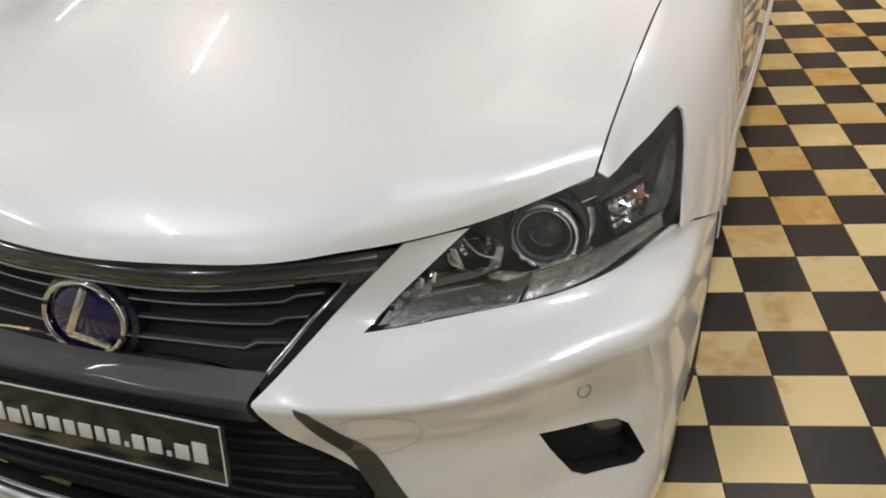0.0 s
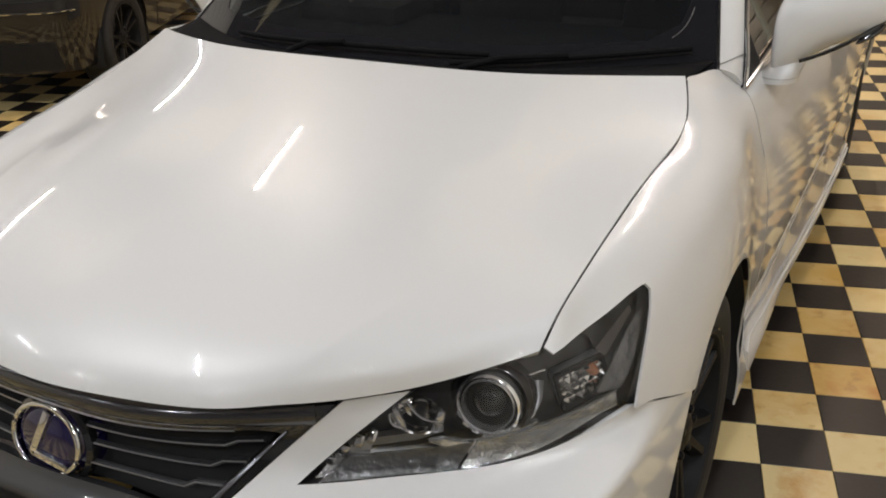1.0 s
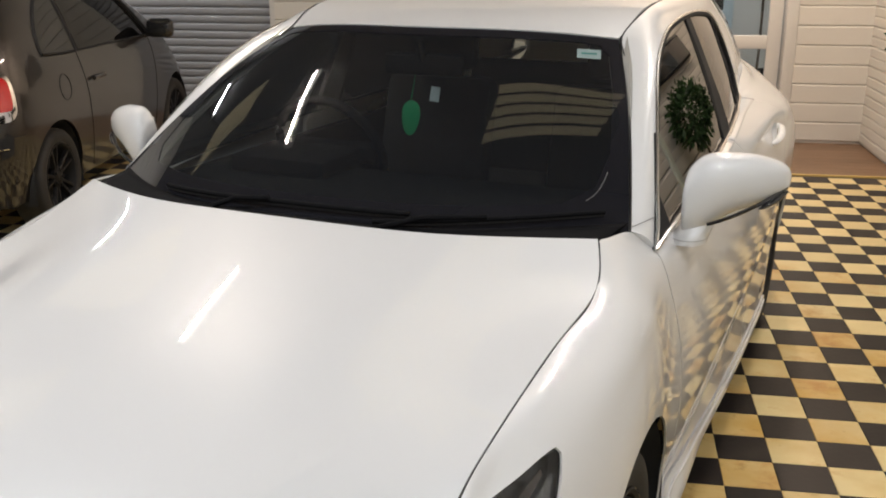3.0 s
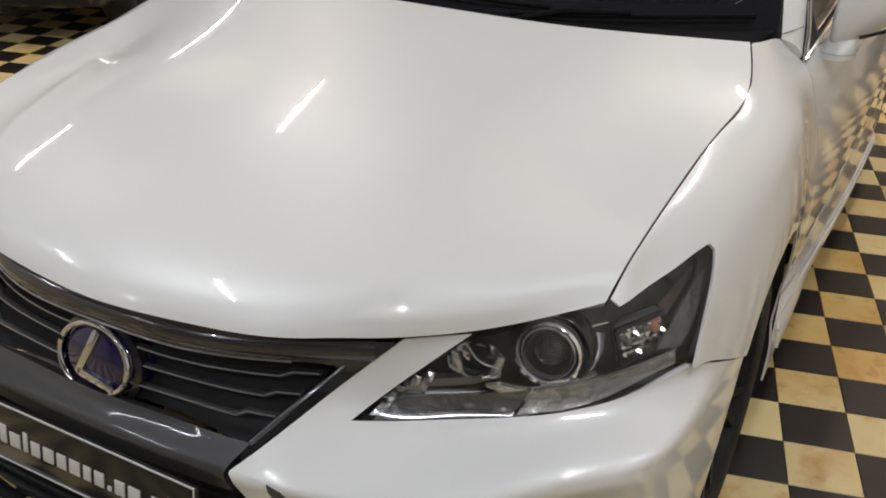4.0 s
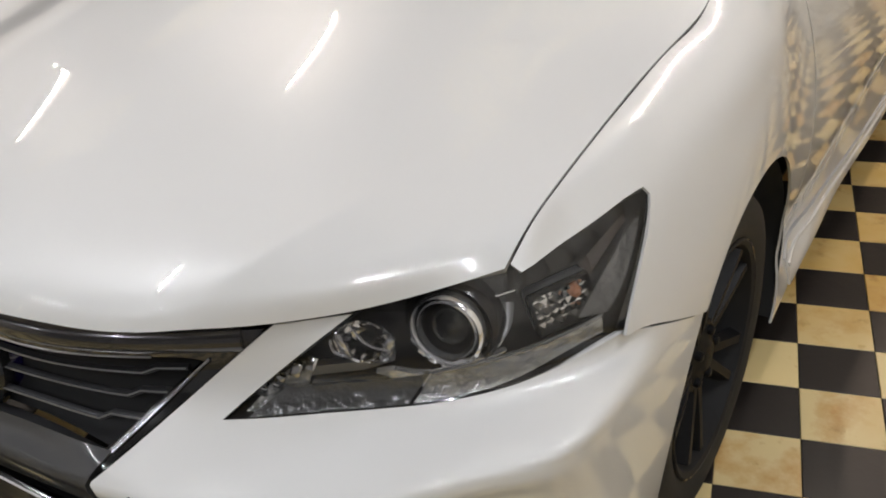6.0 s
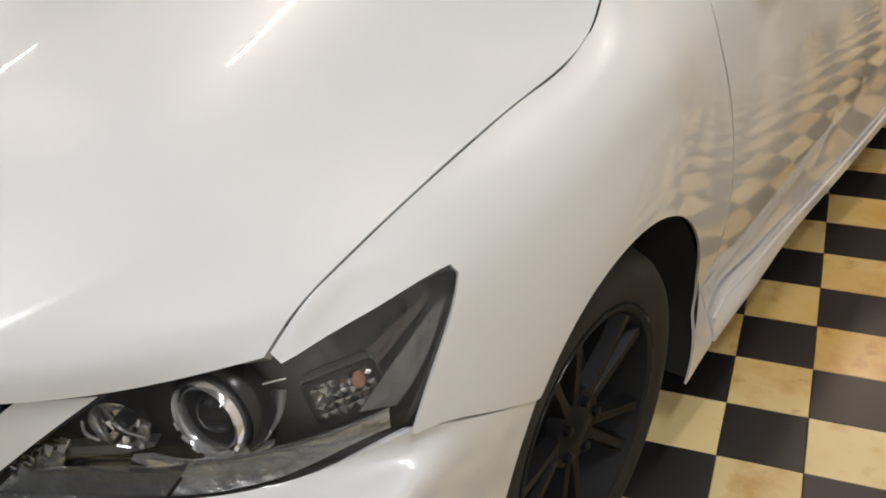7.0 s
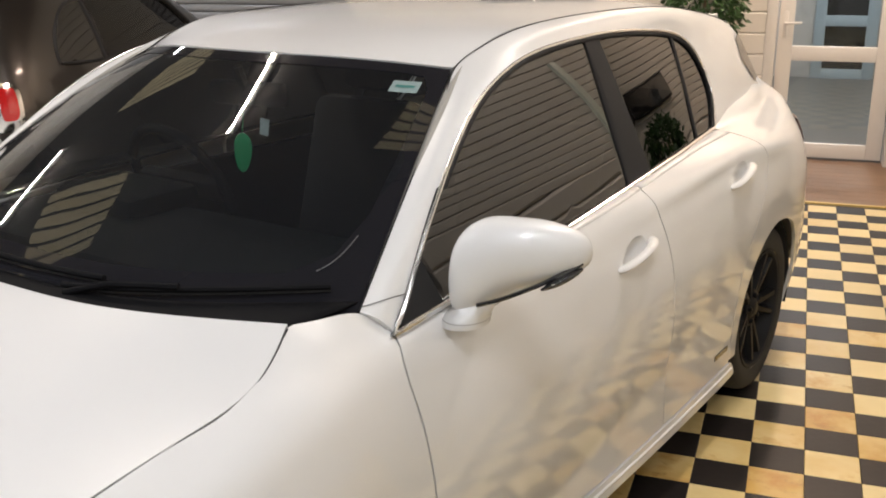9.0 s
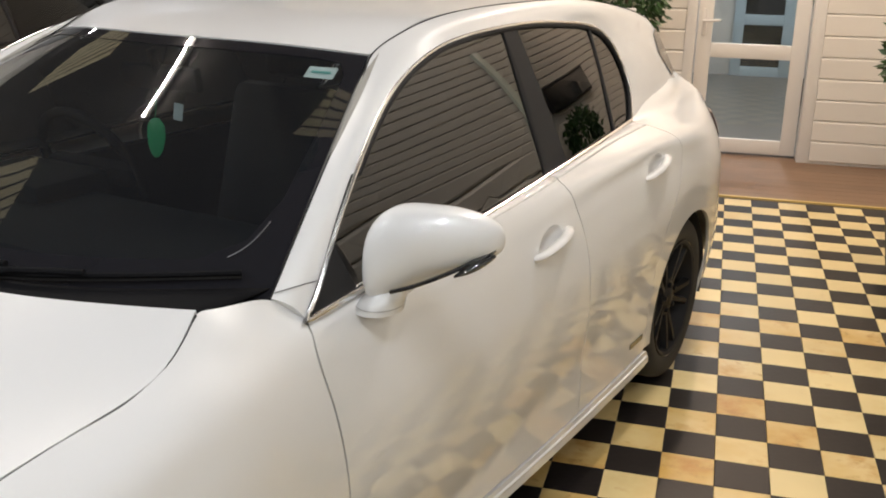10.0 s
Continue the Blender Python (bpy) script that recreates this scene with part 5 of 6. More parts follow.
for s in (1, -1):
    v = [RAILS.at([a], [b])[0] * (s, 1, 1) + np.array((s * .003, 0, .003)) for a, b in ((9.45, 1.99), (10.0, 1.99), (10.75, 1.99), (10.82, 1.86), (10.1, 1.60), (9.55, 1.72))]
    mesh_ob("screen_fin", v, [tuple(range(6)) if s > 0 else tuple(reversed(range(6)))], GLOSSBLACK, gate, "dark glass wedge beside the rear screen")
    lamp = [[(s * .628, 4.235, .940), (s * .670, 4.220, .930), (s * .706, 4.192, .922), (s * .725, 4.155, .915)],
            [(s * .658, 4.25, .89), (s * .699, 4.232, .885), (s * .731, 4.200, .88), (s * .746, 4.155, .875)],
            [(s * .688, 4.26, .83), (s * .722, 4.238, .83), (s * .749, 4.200, .83), (s * .761, 4.155, .83)]]
    sheet("tail_lamp", lamp, 16, 10, DARKRED, car, .02, flip=s > 0, label="dark red wrap-round tail lamp")
part("roof_spoiler", boxed((-.40, 3.94, 1.322), (.40, 4.10, 1.342), .008, None), PAINT, roof)

# cabin
cabin = part("dashboard", boxed((-.68, 1.33, .78), (.68, 1.78, .955), .05), INTERIOR, car, "dark grey dashboard")
part("instrument_hood", boxed((-.54, 1.55, .92), (-.2, 1.80, 1.01), .035), INTERIOR, cabin)
part("cabin_floor", boxed((-.72, .5, .20), (.72, 4.1, .30), .01), LINER, car)
part("bulkhead", boxed((-.72, 1.26, .25), (.72, 1.32, .90), .01), LINER, car)
for s in (1, -1):
    part("door_lining", boxed((s * .73 - .02, 1.36, .28), (s * .73 + .02, 3.3, .93), .015), INTERIOR, car)
panel("headlining", ROOF, [np.array([(-1.9, .02), (1.9, .02), (1.9, .95), (-1.9, .95)])], .4, .1, HEADLINER, roof, depth=0, lift=-.03, label="pale roof lining")
for s in (1, -1):
    part("post_trim", tube(RAILS.at(np.linspace(.4, 5, 20), np.full(20, 1.3)) * (s, 1, 1) - np.array((s * .035, -.02, .012)), .022, False, 8), HEADLINER, car, "pale post trim")


def seat(x, y, name):
    st = part(name, boxed((x - .24, y, .42), (x + .24, y + .48, .58), .06), SEAT, car, "dark cloth seat")
    part("backrest", boxed((-.23, -.06, 0), (.23, .06, .58), .05, pose(x, y + .46, .55, -16, 0, 0)), SEAT, st)
    part("headrest", boxed((-.13, -.04, 0), (.13, .04, .17), .035, pose(x, y + .64, 1.13, -12, 0, 0)), SEAT, st)


seat(-.36, 2.12, "driver_seat")
seat(.36, 2.05, "passenger_seat")
part("rear_bench", boxed((-.62, 3.0, .45), (.62, 3.45, .6), .06), SEAT, car, "dark cloth rear bench")
part("bench_back", boxed((-.62, -.06, 0), (.62, .06, .55), .05, pose(0, 3.5, .55, -18, 0, 0)), SEAT, car)
wm = pose(-.36, 1.86, .97, -68 + 90, 0, 0)
sw = tube([(.185 * math.cos(a), .0, .185 * math.sin(a)) for a in np.linspace(0, math.tau, 41)[:-1]], .015, True, 10)
bmesh.ops.transform(sw, matrix=wm, verts=sw.verts)
sw = part("steering_wheel", sw, INTERIOR, car, "dark steering wheel")
part("wheel_boss", boxed((-.17, -.015, -.035), (.17, .03, .03), .012, wm), INTERIOR, sw)
mm = part("interior_mirror", boxed((-.12, -.015, -.032), (.12, .015, .032), .012, pose(.0, 1.80, 1.265, 8, 0, 6)), INTERIOR, car, "dark rear-view mirror")
part("mirror_stalk", tube([(0, 1.795, 1.275), (0, 1.77, 1.335)], .012), INTERIOR, mm)
tag = lathe([(.0005, -.0015), (.026, -.0015), (.028, 0), (.026, .0015), (.0005, .0015)], 24, "y")
for v in tag.verts:
    v.co.z = v.co.z * 1.9 + .008 * math.cos(v.co.z * 90)
bmesh.ops.transform(tag, matrix=pose(-.055, 1.82, 1.108, 0, 6, 12), verts=tag.verts)
tagob = tagged(part("air_freshener", tag, GREEN, None, "green card air freshener hanging from the mirror"), "", "air freshener")
tagged(part("hanging_cord", tube([(-.03, 1.815, 1.26), (-.053, 1.82, 1.158)], .0012), GREEN, tagob))
tagged(part("hanging_card", boxed((-.014, -.001, -.022), (.014, .001, .022), .0005, pose(.02, 1.83, 1.175, 0, 8, 10)), PAPER, mm, "small pale card"))
for mat_, sz, lift in ((PAPER, (.033, .024), .003), (STICKGREEN, (.022, .005), .0018)):
    a0, b0 = 1.66, .875
    c = screen_at(a0, b0, -lift)
    ex = (screen_at(a0 + .05, b0, -lift) - c)
    ey = (screen_at(a0, b0 + .03, -lift) - c)
    ex, ey = ex / np.linalg.norm(ex), ey / np.linalg.norm(ey)
    q = [c - ex * sz[0] - ey * sz[1], c + ex * sz[0] - ey * sz[1], c + ex * sz[0] + ey * sz[1], c - ex * sz[0] + ey * sz[1]]
    o = mesh_ob("screen_sticker", q, [(0, 1, 2, 3)], mat_, screen, "pale permit sticker inside the screen", smooth=False)


# ---- the showroom ----
TILE, U0, W0 = .16927, 1.2336, .8443
U_MIN, U_MAX, W_MIN, W_EDGE, W_BACK = -5.6, 3.12, -6.6, 6.15, 7.48


def room_box(name, lo, hi, material, label="", kind="structure", bevel=0.0, parent=None, category=""):
    bm = boxed(lo, hi, bevel)
    o = part(name, bm, material, parent, "", smooth=bool(bevel))
    if parent is None:
        o.matrix_basis = ROOM
        tagged(o, label, category, "", kind)
    elif label:
        o["label"] = label
    return o


floor = room_box("floor", (U_MIN - .3, W_MIN - .3, -.12), (U_MAX + .4, W_EDGE, -.0062), GROUT, "chequered floor of cream and black tiles", category="floor")
wood = room_box("floor_wood", (U_MIN - .3, W_EDGE + .035, -.12), (U_MAX + .4, W_BACK + .15, -.006), PLANKGAP, "brown plank floor before the door", category="floor")
PLANK = .118
for row in range(12):
    w0, ends = W_EDGE + .037 + row * PLANK, [U_MIN, *[U_MIN + .9 + .55 * (row % 3) + 1.9 * k for k in range(4)], U_MAX]
    for u0, u1 in zip(ends, ends[1:]):
        part("plank", boxed((u0 + .001, w0, -.0058), (u1 - .001, min(w0 + PLANK - .0025, W_BACK + .14), .0)), WOODFLOOR, wood, smooth=False)
room_box("trim_threshold", (U_MIN, W_EDGE, -.1), (U_MAX, W_EDGE + .035, .004), BRASS, "yellow threshold strip", category="trim")

# cladding
BOARD_H = .158


def cladding(name, lo_u, hi_u, at_w, along_w=False, zmax=CEIL, face=-1, label="white shiplap wall", thick=.10, z0=0.0, h=BOARD_H):
    """A wall with overlapping boards on its inner face; along_w: the wall runs in the w direction at u = at_w."""
    if along_w:
        lo, hi = (at_w, lo_u, z0), (at_w + thick, hi_u, zmax)
    else:
        lo, hi = (lo_u, at_w, z0), (hi_u, at_w + thick, zmax)
    if face > 0:
        i = 0 if along_w else 1
        lo, hi = list(lo), list(hi)
        lo[i], hi[i] = at_w - thick, at_w
    wall = room_box(name, lo, hi, BOARD, label, category="wall")
    me = bpy.data.meshes.new("board")
    prof = [(0, 0), (.013, .000), (.018, .006), (.018, h - .016), (.012, h - .006), (.004, h - .002), (0, h - .002)]
    bm = bmesh.new()
    ends = []
    for t in (lo_u, hi_u):
        ends.append([bm.verts.new(((at_w + face * d, t, z) if along_w else (t, at_w + face * d, z))) for d, z in prof])
    k = len(prof)
    for j in range(k):
        bm.faces.new((ends[0][j], ends[0][(j + 1) % k], ends[1][(j + 1) % k], ends[1][j]))
    bm.faces.new(ends[0])
    bm.faces.new(ends[1])
    bmesh.ops.recalc_face_normals(bm, faces=bm.faces)
    bm.to_mesh(me)
    bm.free()
    me.materials.append(BOARD)
    z = z0 + .022
    while z + h < zmax + .01:
        o = new("board", me)
        o.parent = wall
        o.matrix_basis = pose(0, 0, z)
        z += h
    return wall


DOOR_L, DOOR_R = 1.60, 2.42
cladding("wall_back_left", -1.95, DOOR_L - .09, W_BACK)
cladding("wall_back_right", DOOR_R + .10, U_MAX, W_BACK - .05)
cladding("wall_right", W_MIN, W_BACK, U_MAX, True, h=.079, label="white wall of narrow boards")
# Unseen wall, kept far and grey so it throws little light back.
room_box("wall_front", (U_MIN, W_MIN - .1, 0), (U_MAX, W_MIN, CEIL), SHUTTER, "unseen plain grey front wall", category="wall")
cladding("wall_left", W_MIN, W_BACK, U_MIN, True, face=1, label="plain white boarded wall")
room_box("wall_over_door", (DOOR_L - .09, W_BACK, 2.12), (DOOR_R + .10, W_BACK + .1, CEIL), BOARD, "white wall above the door", category="wall")

# roller shutter
room_box("shutter_wall", (U_MIN, W_BACK + .06, 0), (-1.95, W_BACK + .16, CEIL), SHUTTER, "grey wall behind the shutter", category="wall")
shutter = thing("roller_shutter", "closed grey metal roller shutter", "shutter", m=ROOM)
bm = bmesh.new()
prof = [(0, 0), (-.006, .006), (-.010, .022), (-.010, .045), (-.006, .062), (0, .068)]
a = [bm.verts.new((U_MIN + .05, d, z)) for d, z in prof]
b = [bm.verts.new((-1.99, d, z)) for d, z in prof]
for j in range(5):
    bm.faces.new((a[j], a[j + 1], b[j + 1], b[j]))
bm.faces.new((a[5], a[0], b[0], b[5]))
me = bpy.data.meshes.new("shutter_slat")
bmesh.ops.recalc_face_normals(bm, faces=bm.faces)
for f in bm.faces:
    f.smooth = True
bm.to_mesh(me)
bm.free()
me.materials.append(SHUTTER)
for k in range(43):
    o = new("shutter_slat", me)
    o.parent = shutter
    o.matrix_basis = pose(0, W_BACK + .055, .02 + .07 * k)
part("shutter_guide", boxed((-2.00, W_BACK - .01, 0), (-1.95, W_BACK + .06, CEIL), .004), WHITEWOOD, shutter, "white guide rail")

# glazed door with frame, standing shut
door = thing("door_1", "white glazed door, shut, with two panes", "door", m=ROOM)
tagged(door, kind="structure")
for lo, hi in (((DOOR_L - .09, W_BACK - .03, 0), (DOOR_L - .01, W_BACK + .14, 2.12)), ((DOOR_R + .01, W_BACK - .05, 0), (DOOR_R + .10, W_BACK + .14, 2.12)),
               ((DOOR_L - .09, W_BACK - .03, 2.06), (DOOR_R + .10, W_BACK + .14, 2.13))):
    part("door_frame", boxed(lo, hi, .006), WHITEWOOD, door, "white door frame")
dw = W_BACK + .08
for lo, hi in (((DOOR_L, dw, .02), (DOOR_L + .11, dw + .05, 2.05)), ((DOOR_R - .11, dw, .02), (DOOR_R, dw + .05, 2.05)), ((DOOR_L + .11, dw, .02), (DOOR_R - .11, dw + .05, .13)),
               ((DOOR_L + .11, dw, .76), (DOOR_R - .11, dw + .05, .87)), ((DOOR_L + .11, dw, 1.94), (DOOR_R - .11, dw + .05, 2.05))):
    part("door_rail", boxed(lo, hi, .005), WHITEWOOD, door, "white door rail")
for z0, z1 in ((.13, .76), (.87, 1.94)):
    g = part("door_pane", boxed((DOOR_L + .11, dw + .02, z0), (DOOR_R - .11, dw + .028, z1)), glass_mat("door_glass", (.82, .84, .84)), door, "clear glass pane", smooth=False)
    g.visible_shadow = False
hd = part("door_plate", boxed((DOOR_L + .03, dw - .008, .93), (DOOR_L + .065, dw, 1.13), .004), WHITEWOOD, door, "white handle plate")
part("door_lever", tube([(DOOR_L + .047, dw - .005, 1.04), (DOOR_L + .047, dw - .045, 1.04), (DOOR_L + .07, dw - .05, 1.04), (DOOR_L + .165, dw - .05, 1.045)], .009), WHITEWOOD, hd)

# lobby behind the door
BLUE = mat("pale_blue_frame", (.55, .66, .72), .4, vary=.03)
LOBBYFLOOR = mat("grey_lobby_floor", (.22, .205, .19), .35, vary=.25, scale=9, bump=.05)
room_box("lobby_floor", (.9, W_BACK + .15, -.05), (3.6, W_BACK + 5.3, .004), LOBBYFLOOR, "grey vinyl floor behind the door", category="floor")
room_box("lobby_wall_left", (.8, W_BACK + .15, 0), (.9, W_BACK + 5.3, CEIL), WHITEWOOD, "plain white lobby wall", category="wall")
room_box("lobby_wall_right", (3.6, W_BACK + .15, 0), (3.7, W_BACK + 5.3, CEIL), WHITEWOOD, "plain white lobby wall", category="wall")
room_box("lobby_wall_back", (.8, W_BACK + 5.3, 0), (3.7, W_BACK + 5.4, CEIL), WHITEWOOD, "plain white lobby wall", category="wall")
far = thing("door_2", "pale blue glazed door with dark panes", "door", m=ROOM)
tagged(far, kind="structure")
fw = W_BACK + 5.22
for lo, hi in (((1.90, fw, 0), (2.03, fw + .06, 2.1)), ((2.50, fw, 0), (2.63, fw + .06, 2.1)), ((2.03, fw, .0), (2.50, fw + .06, .12)), ((2.03, fw, .64), (2.50, fw + .06, .77)),
               ((2.03, fw, 1.20), (2.50, fw + .06, 1.30)), ((2.03, fw, 2.0), (2.50, fw + .06, 2.1))):
    part("door_frame", boxed(lo, hi, .005), BLUE, far)
part("door_pane", boxed((2.03, fw + .03, .12), (2.50, fw + .04, 2.0)), GLOSSBLACK, far, "dark pane", smooth=False)

# ceiling with cream ribbed panels and lamp tubes
room_box("ceiling", (U_MIN - .3, W_MIN - .3, CEIL), (U_MAX + .4, W_BACK + 5.5, CEIL + .1), CEILDARK, "dark grey ceiling", category="ceiling")


def ribbed(u0, u1, w0, w1):
    bm = bmesh.new()
    n = int((w1 - w0) / .12)
    d = (w1 - w0) / n
    for k in range(n):
        a = w0 + k * d
        # Gaps left between the ribs stand for the sheet's shaded stripes.
        vs = [[bm.verts.new((u, a + d * t, CEIL - .03 - h)) for t, h in ((.02, 0), (.14, .018), (.66, .018), (.78, 0))] for u in (u0, u1)]
        for j in range(3):
            bm.faces.new((vs[0][j], vs[0][j + 1], vs[1][j + 1], vs[1][j]))
    o = part("ceiling_panel", bm, CORRUGATED, None, "", smooth=False)
    o.matrix_basis = ROOM
    return tagged(o, "glowing cream ribbed rooflight sheet under the ceiling", "rooflight", "cream ribbed rooflights", "structure")


GLOW = {"cool": (TUBECOOL, (0.915, 0.945, 1.0)), "warm": (TUBE, (1.0, 0.89, 0.80)), "soft": (TUBE, (1.0, 0.93, 0.87)), "amber": (TUBEAMBER, (1.0, 0.78, 0.62))}


def lamp_tube(u, w, length, tone, watts, z=CEIL - .09):
    t = thing("tube_lamp", "lit white tube lamp under the ceiling", "lamp", "ceiling tube lamps", ROOM @ pose(u, w, z))
    part("tube", lathe([(.0005, -length / 2), (.008, -length / 2), (.008, length / 2), (.0005, length / 2)], 12, "y"), GLOW[tone][0], t, "glowing white tube")
    part("batten", boxed((-.03, -length / 2 - .03, .03), (.03, length / 2 + .03, .08), .004), BATTEN, t, "white batten")
    glow = bpy.data.lights.new("tube_glow", "AREA")
    glow.shape, glow.size, glow.size_y = "RECTANGLE", .010, length
    glow.energy, glow.color = watts, GLOW[tone][1]
    g = new("tube_glow", glow)
    g.parent = t
    g.matrix_basis = pose(0, 0, -.015)
    for e in (-1, 1):
        part("tube_holder", boxed((-.014, e * (length / 2 + .012) - .012, -.02), (.014, e * (length / 2 + .012) + .012, .035), .003), BATTEN, t)
    return t


# Tubes at w 6.2 are added, unseen, to light back wall and shutter.
for u, rows in ((-4.05, ((-3.0, "cool", 18), (-.15, "cool", 18), (3.15, "warm", 16), (6.2, "cool", 26))),
                (-1.38, ((-3.0, "cool", 38), (-.15, "cool", 40), (3.22, "warm", 38))),
                (1.95, ((-3.0, "cool", 46), (-.15, "cool", 30), (3.15, "soft", 39), (6.2, "amber", 66)))):
    for w, tone, watts in rows:
        lamp_tube(u, w, 1.0, tone, watts)
# Two tubes added out of view to brighten the lobby.
for w in (1.2, 3.8):
    lamp_tube(2.2, W_BACK + w, 1.2, "cool", 33)
for q in ((.45, 1.65, 2.15, 2.85), (-3.4, -2.45, 3.9, 4.8), (-3.4, -2.5, 2.0, 2.75)):
    ribbed(*q)

# dark wall picture
pic = thing("wall_screen", "dark flat screen high on the white wall", "screen", m=ROOM)
part("screen_body", boxed((-.72, W_BACK - .07, 1.42), (.25, W_BACK - .022, 1.98), .006), GLOSSBLACK, pic, "black screen")
part("screen_frame", boxed((-.74, W_BACK - .066, 1.40), (.27, W_BACK - .03, 2.0), .006), BLACK, pic)


pic = thing("wall_screen", "black flat screen on the boarded side wall", "screen", m=ROOM)
part("screen_body", boxed((U_MAX - .075, 4.85, 1.50), (U_MAX - .022, 6.15, 1.72), .006), GLOSSBLACK, pic, "black screen")
part("screen_frame", boxed((U_MAX - .07, 4.83, 1.48), (U_MAX - .03, 6.17, 1.74), .006), BLACK, pic)
part("screen_bracket", boxed((U_MAX - .04, 5.2, 1.53), (U_MAX - .005, 5.45, 1.69), .004), BLACK, pic)
room_box("trim_post", (U_MAX - .05, 4.46, .3), (U_MAX - .015, 4.53, 2.3), mat("pale_green_trim", (.78, .84, .74), .3, vary=.02), "pale upright cover strip on the boarded wall", category="trim", bevel=.004)

# plants
def bush(name, u, w, base, crown_z, r, label, trunk=True, count=900, pot_r=.14):
    t = thing(name, label, "plant", m=ROOM @ pose(u, w, 0))
    rnd = random.Random(int(u * 100) + 7)
    part("pot", lathe([(.0005, base), (pot_r * .75, base), (pot_r, base + .24), (pot_r * 1.06, base + .26), (pot_r * .95, base + .26), (pot_r * .92, base + .22), (.0005, base + .22)], 32, "z"), POT, t, "dark round pot")
    pts = [(0, 0, base + .2), (.01, .005, (base + crown_z) / 2), (0, 0, crown_z)]
    part("trunk", tube(curve(pts, 10), .014, False, 8), BARK, t, "thin brown stem")
    verts, faces = [], []
    for k in range(count):
        d = Vector((rnd.gauss(0, 1), rnd.gauss(0, 1), rnd.gauss(0, 1))).normalized()
        c = Vector((0, 0, crown_z)) + d * r * (rnd.uniform(.35, 1.0) ** .5) * rnd.uniform(.85, 1.12)
        ax = (d + Vector((rnd.gauss(0, .5), rnd.gauss(0, .5), rnd.gauss(0, .5) - .3))).normalized()
        sd = ax.cross(Vector((rnd.gauss(0, 1), rnd.gauss(0, 1), rnd.gauss(0, 1)))).normalized()
        up = ax.cross(sd)
        ln, wd = rnd.uniform(.04, .075), rnd.uniform(.011, .02)
        i = len(verts)
        verts += [c, c + ax * ln * .4 + sd * wd + up * .004, c + ax * ln, c + ax * ln * .4 - sd * wd + up * .004, c + ax * ln * .5 - up * .006]
        faces += [(i, i + 1, i + 4), (i + 1, i + 2, i + 4), (i + 2, i + 3, i + 4), (i + 3, i, i + 4)]
    tagged(mesh_ob("crown", verts, faces, LEAF, t, "dense green leaves"), kind="stuff")
    return t


bush("potted_plant", 1.08, 7.12, 0, 1.24, .30, "round leafy bush on a stem in a dark pot", count=1500)
bush("potted_plant", 2.84, 4.86, 0, 1.10, .25, "round leafy bush on a stem beside the boarded wall", count=1500)
bush("potted_plant", 2.66, 10.4, 0, 1.30, .24, "small round bush on a stem behind the glazed door", count=700)


# ---- the grey car ----
gcar = thing("small_grey_car", "small grey three-door car with dark wheels", "car", m=pose(-3.65, 2.54, 0, 0, 0, 22.3))
GZ = (.22, .45, .62, .80, .95, 1.10, 1.25, 1.42)
G_ROWS = [
    [(0, .05), (0, 0), (0, 0), (0, .05), (0, .07), (0, .11), (0, .19), (0, .32)],
    [(.40, .06), (.42, .01), (.42, .01), (.42, .06), (.40, .08), (.37, .12), (.34, .20), (.30, .33)],
    [(.66, .13), (.70, .09), (.71, .09), (.70, .13), (.66, .16), (.61, .21), (.55, .29), (.49, .42)],
    [(.76, .42), (.805, .42), (.815, .42), (.805, .44), (.77, .46), (.715, .48), (.65, .55), (.565, .70)],
    [(.775, 1.1), (.81, 1.1), (.82, 1.1), (.815, 1.1), (.785, 1.1), (.735, 1.1), (.675, 1.12), (.59, 1.15)],
    [(.775, 1.9), (.81, 1.9), (.82, 1.9), (.815, 1.9), (.785, 1.9), (.735, 1.9), (.67, 1.88), (.585, 1.85)],
    [(.775, 2.6), (.81, 2.6), (.815, 2.6), (.80, 2.6), (.765, 2.62), (.70, 2.5), (.62, 2.32), (.53, 2.1)],
    [(.72, 3.2), (.76, 3.22), (.76, 3.2), (.72, 3.1), (.68, 2.9), (.60, 2.68), (.52, 2.45), (.40, 2.2)],
    [(.40, 3.5), (.42, 3.52), (.42, 3.5), (.40, 3.35), (.36, 3.0), (.30, 2.76), (.26, 2.5), (.20, 2.24)],
    [(0, 3.53), (0, 3.55), (0, 3.53), (0, 3.38), (0, 3.05), (0, 2.8), (0, 2.53), (0, 2.26)]]
GBODY = Net(range(10), GZ, [[(x, y, z) for (x, y), z in zip(row, GZ)] for row in G_ROWS])


def gring(points):
    """(y, z) on the grey car's flank into the surface's parameters."""
    p = np.array(points, float)
    return np.stack([GBODY.solve_a(p[:, 1], 1, p[:, 0], 2, 8), p[:, 1]], 1)


def gwheelcut(cy):
    a = np.linspace(math.pi + .2, -.2, 40)
    return [(cy + .335 * math.cos(t), .295 + .335 * math.sin(t)) for t in a]


body_ring = np.r_[np.array([(a, .222) for a in np.linspace(0, 2.2, 12)]), gring(gwheelcut(.62)), gring(gwheelcut(2.92)),
                  np.array([(a, .222) for a in np.linspace(8, 9, 6)]), np.array([(9, z) for z in np.linspace(.222, 1.42, 20)][1:]),
                  np.array([(a, 1.42) for a in np.linspace(9, 0, 50)][1:]), np.array([(0, z) for z in np.linspace(1.42, .222, 20)][1:-1])]
gflip = 1 if GBODY.normal(np.array([4.5]), np.array([.7]))[0][0] > 0 else -1
both("body_side", GBODY, [body_ring], .08, .04, GREYPAINT, gcar, flip=gflip, label="grey metallic body side")
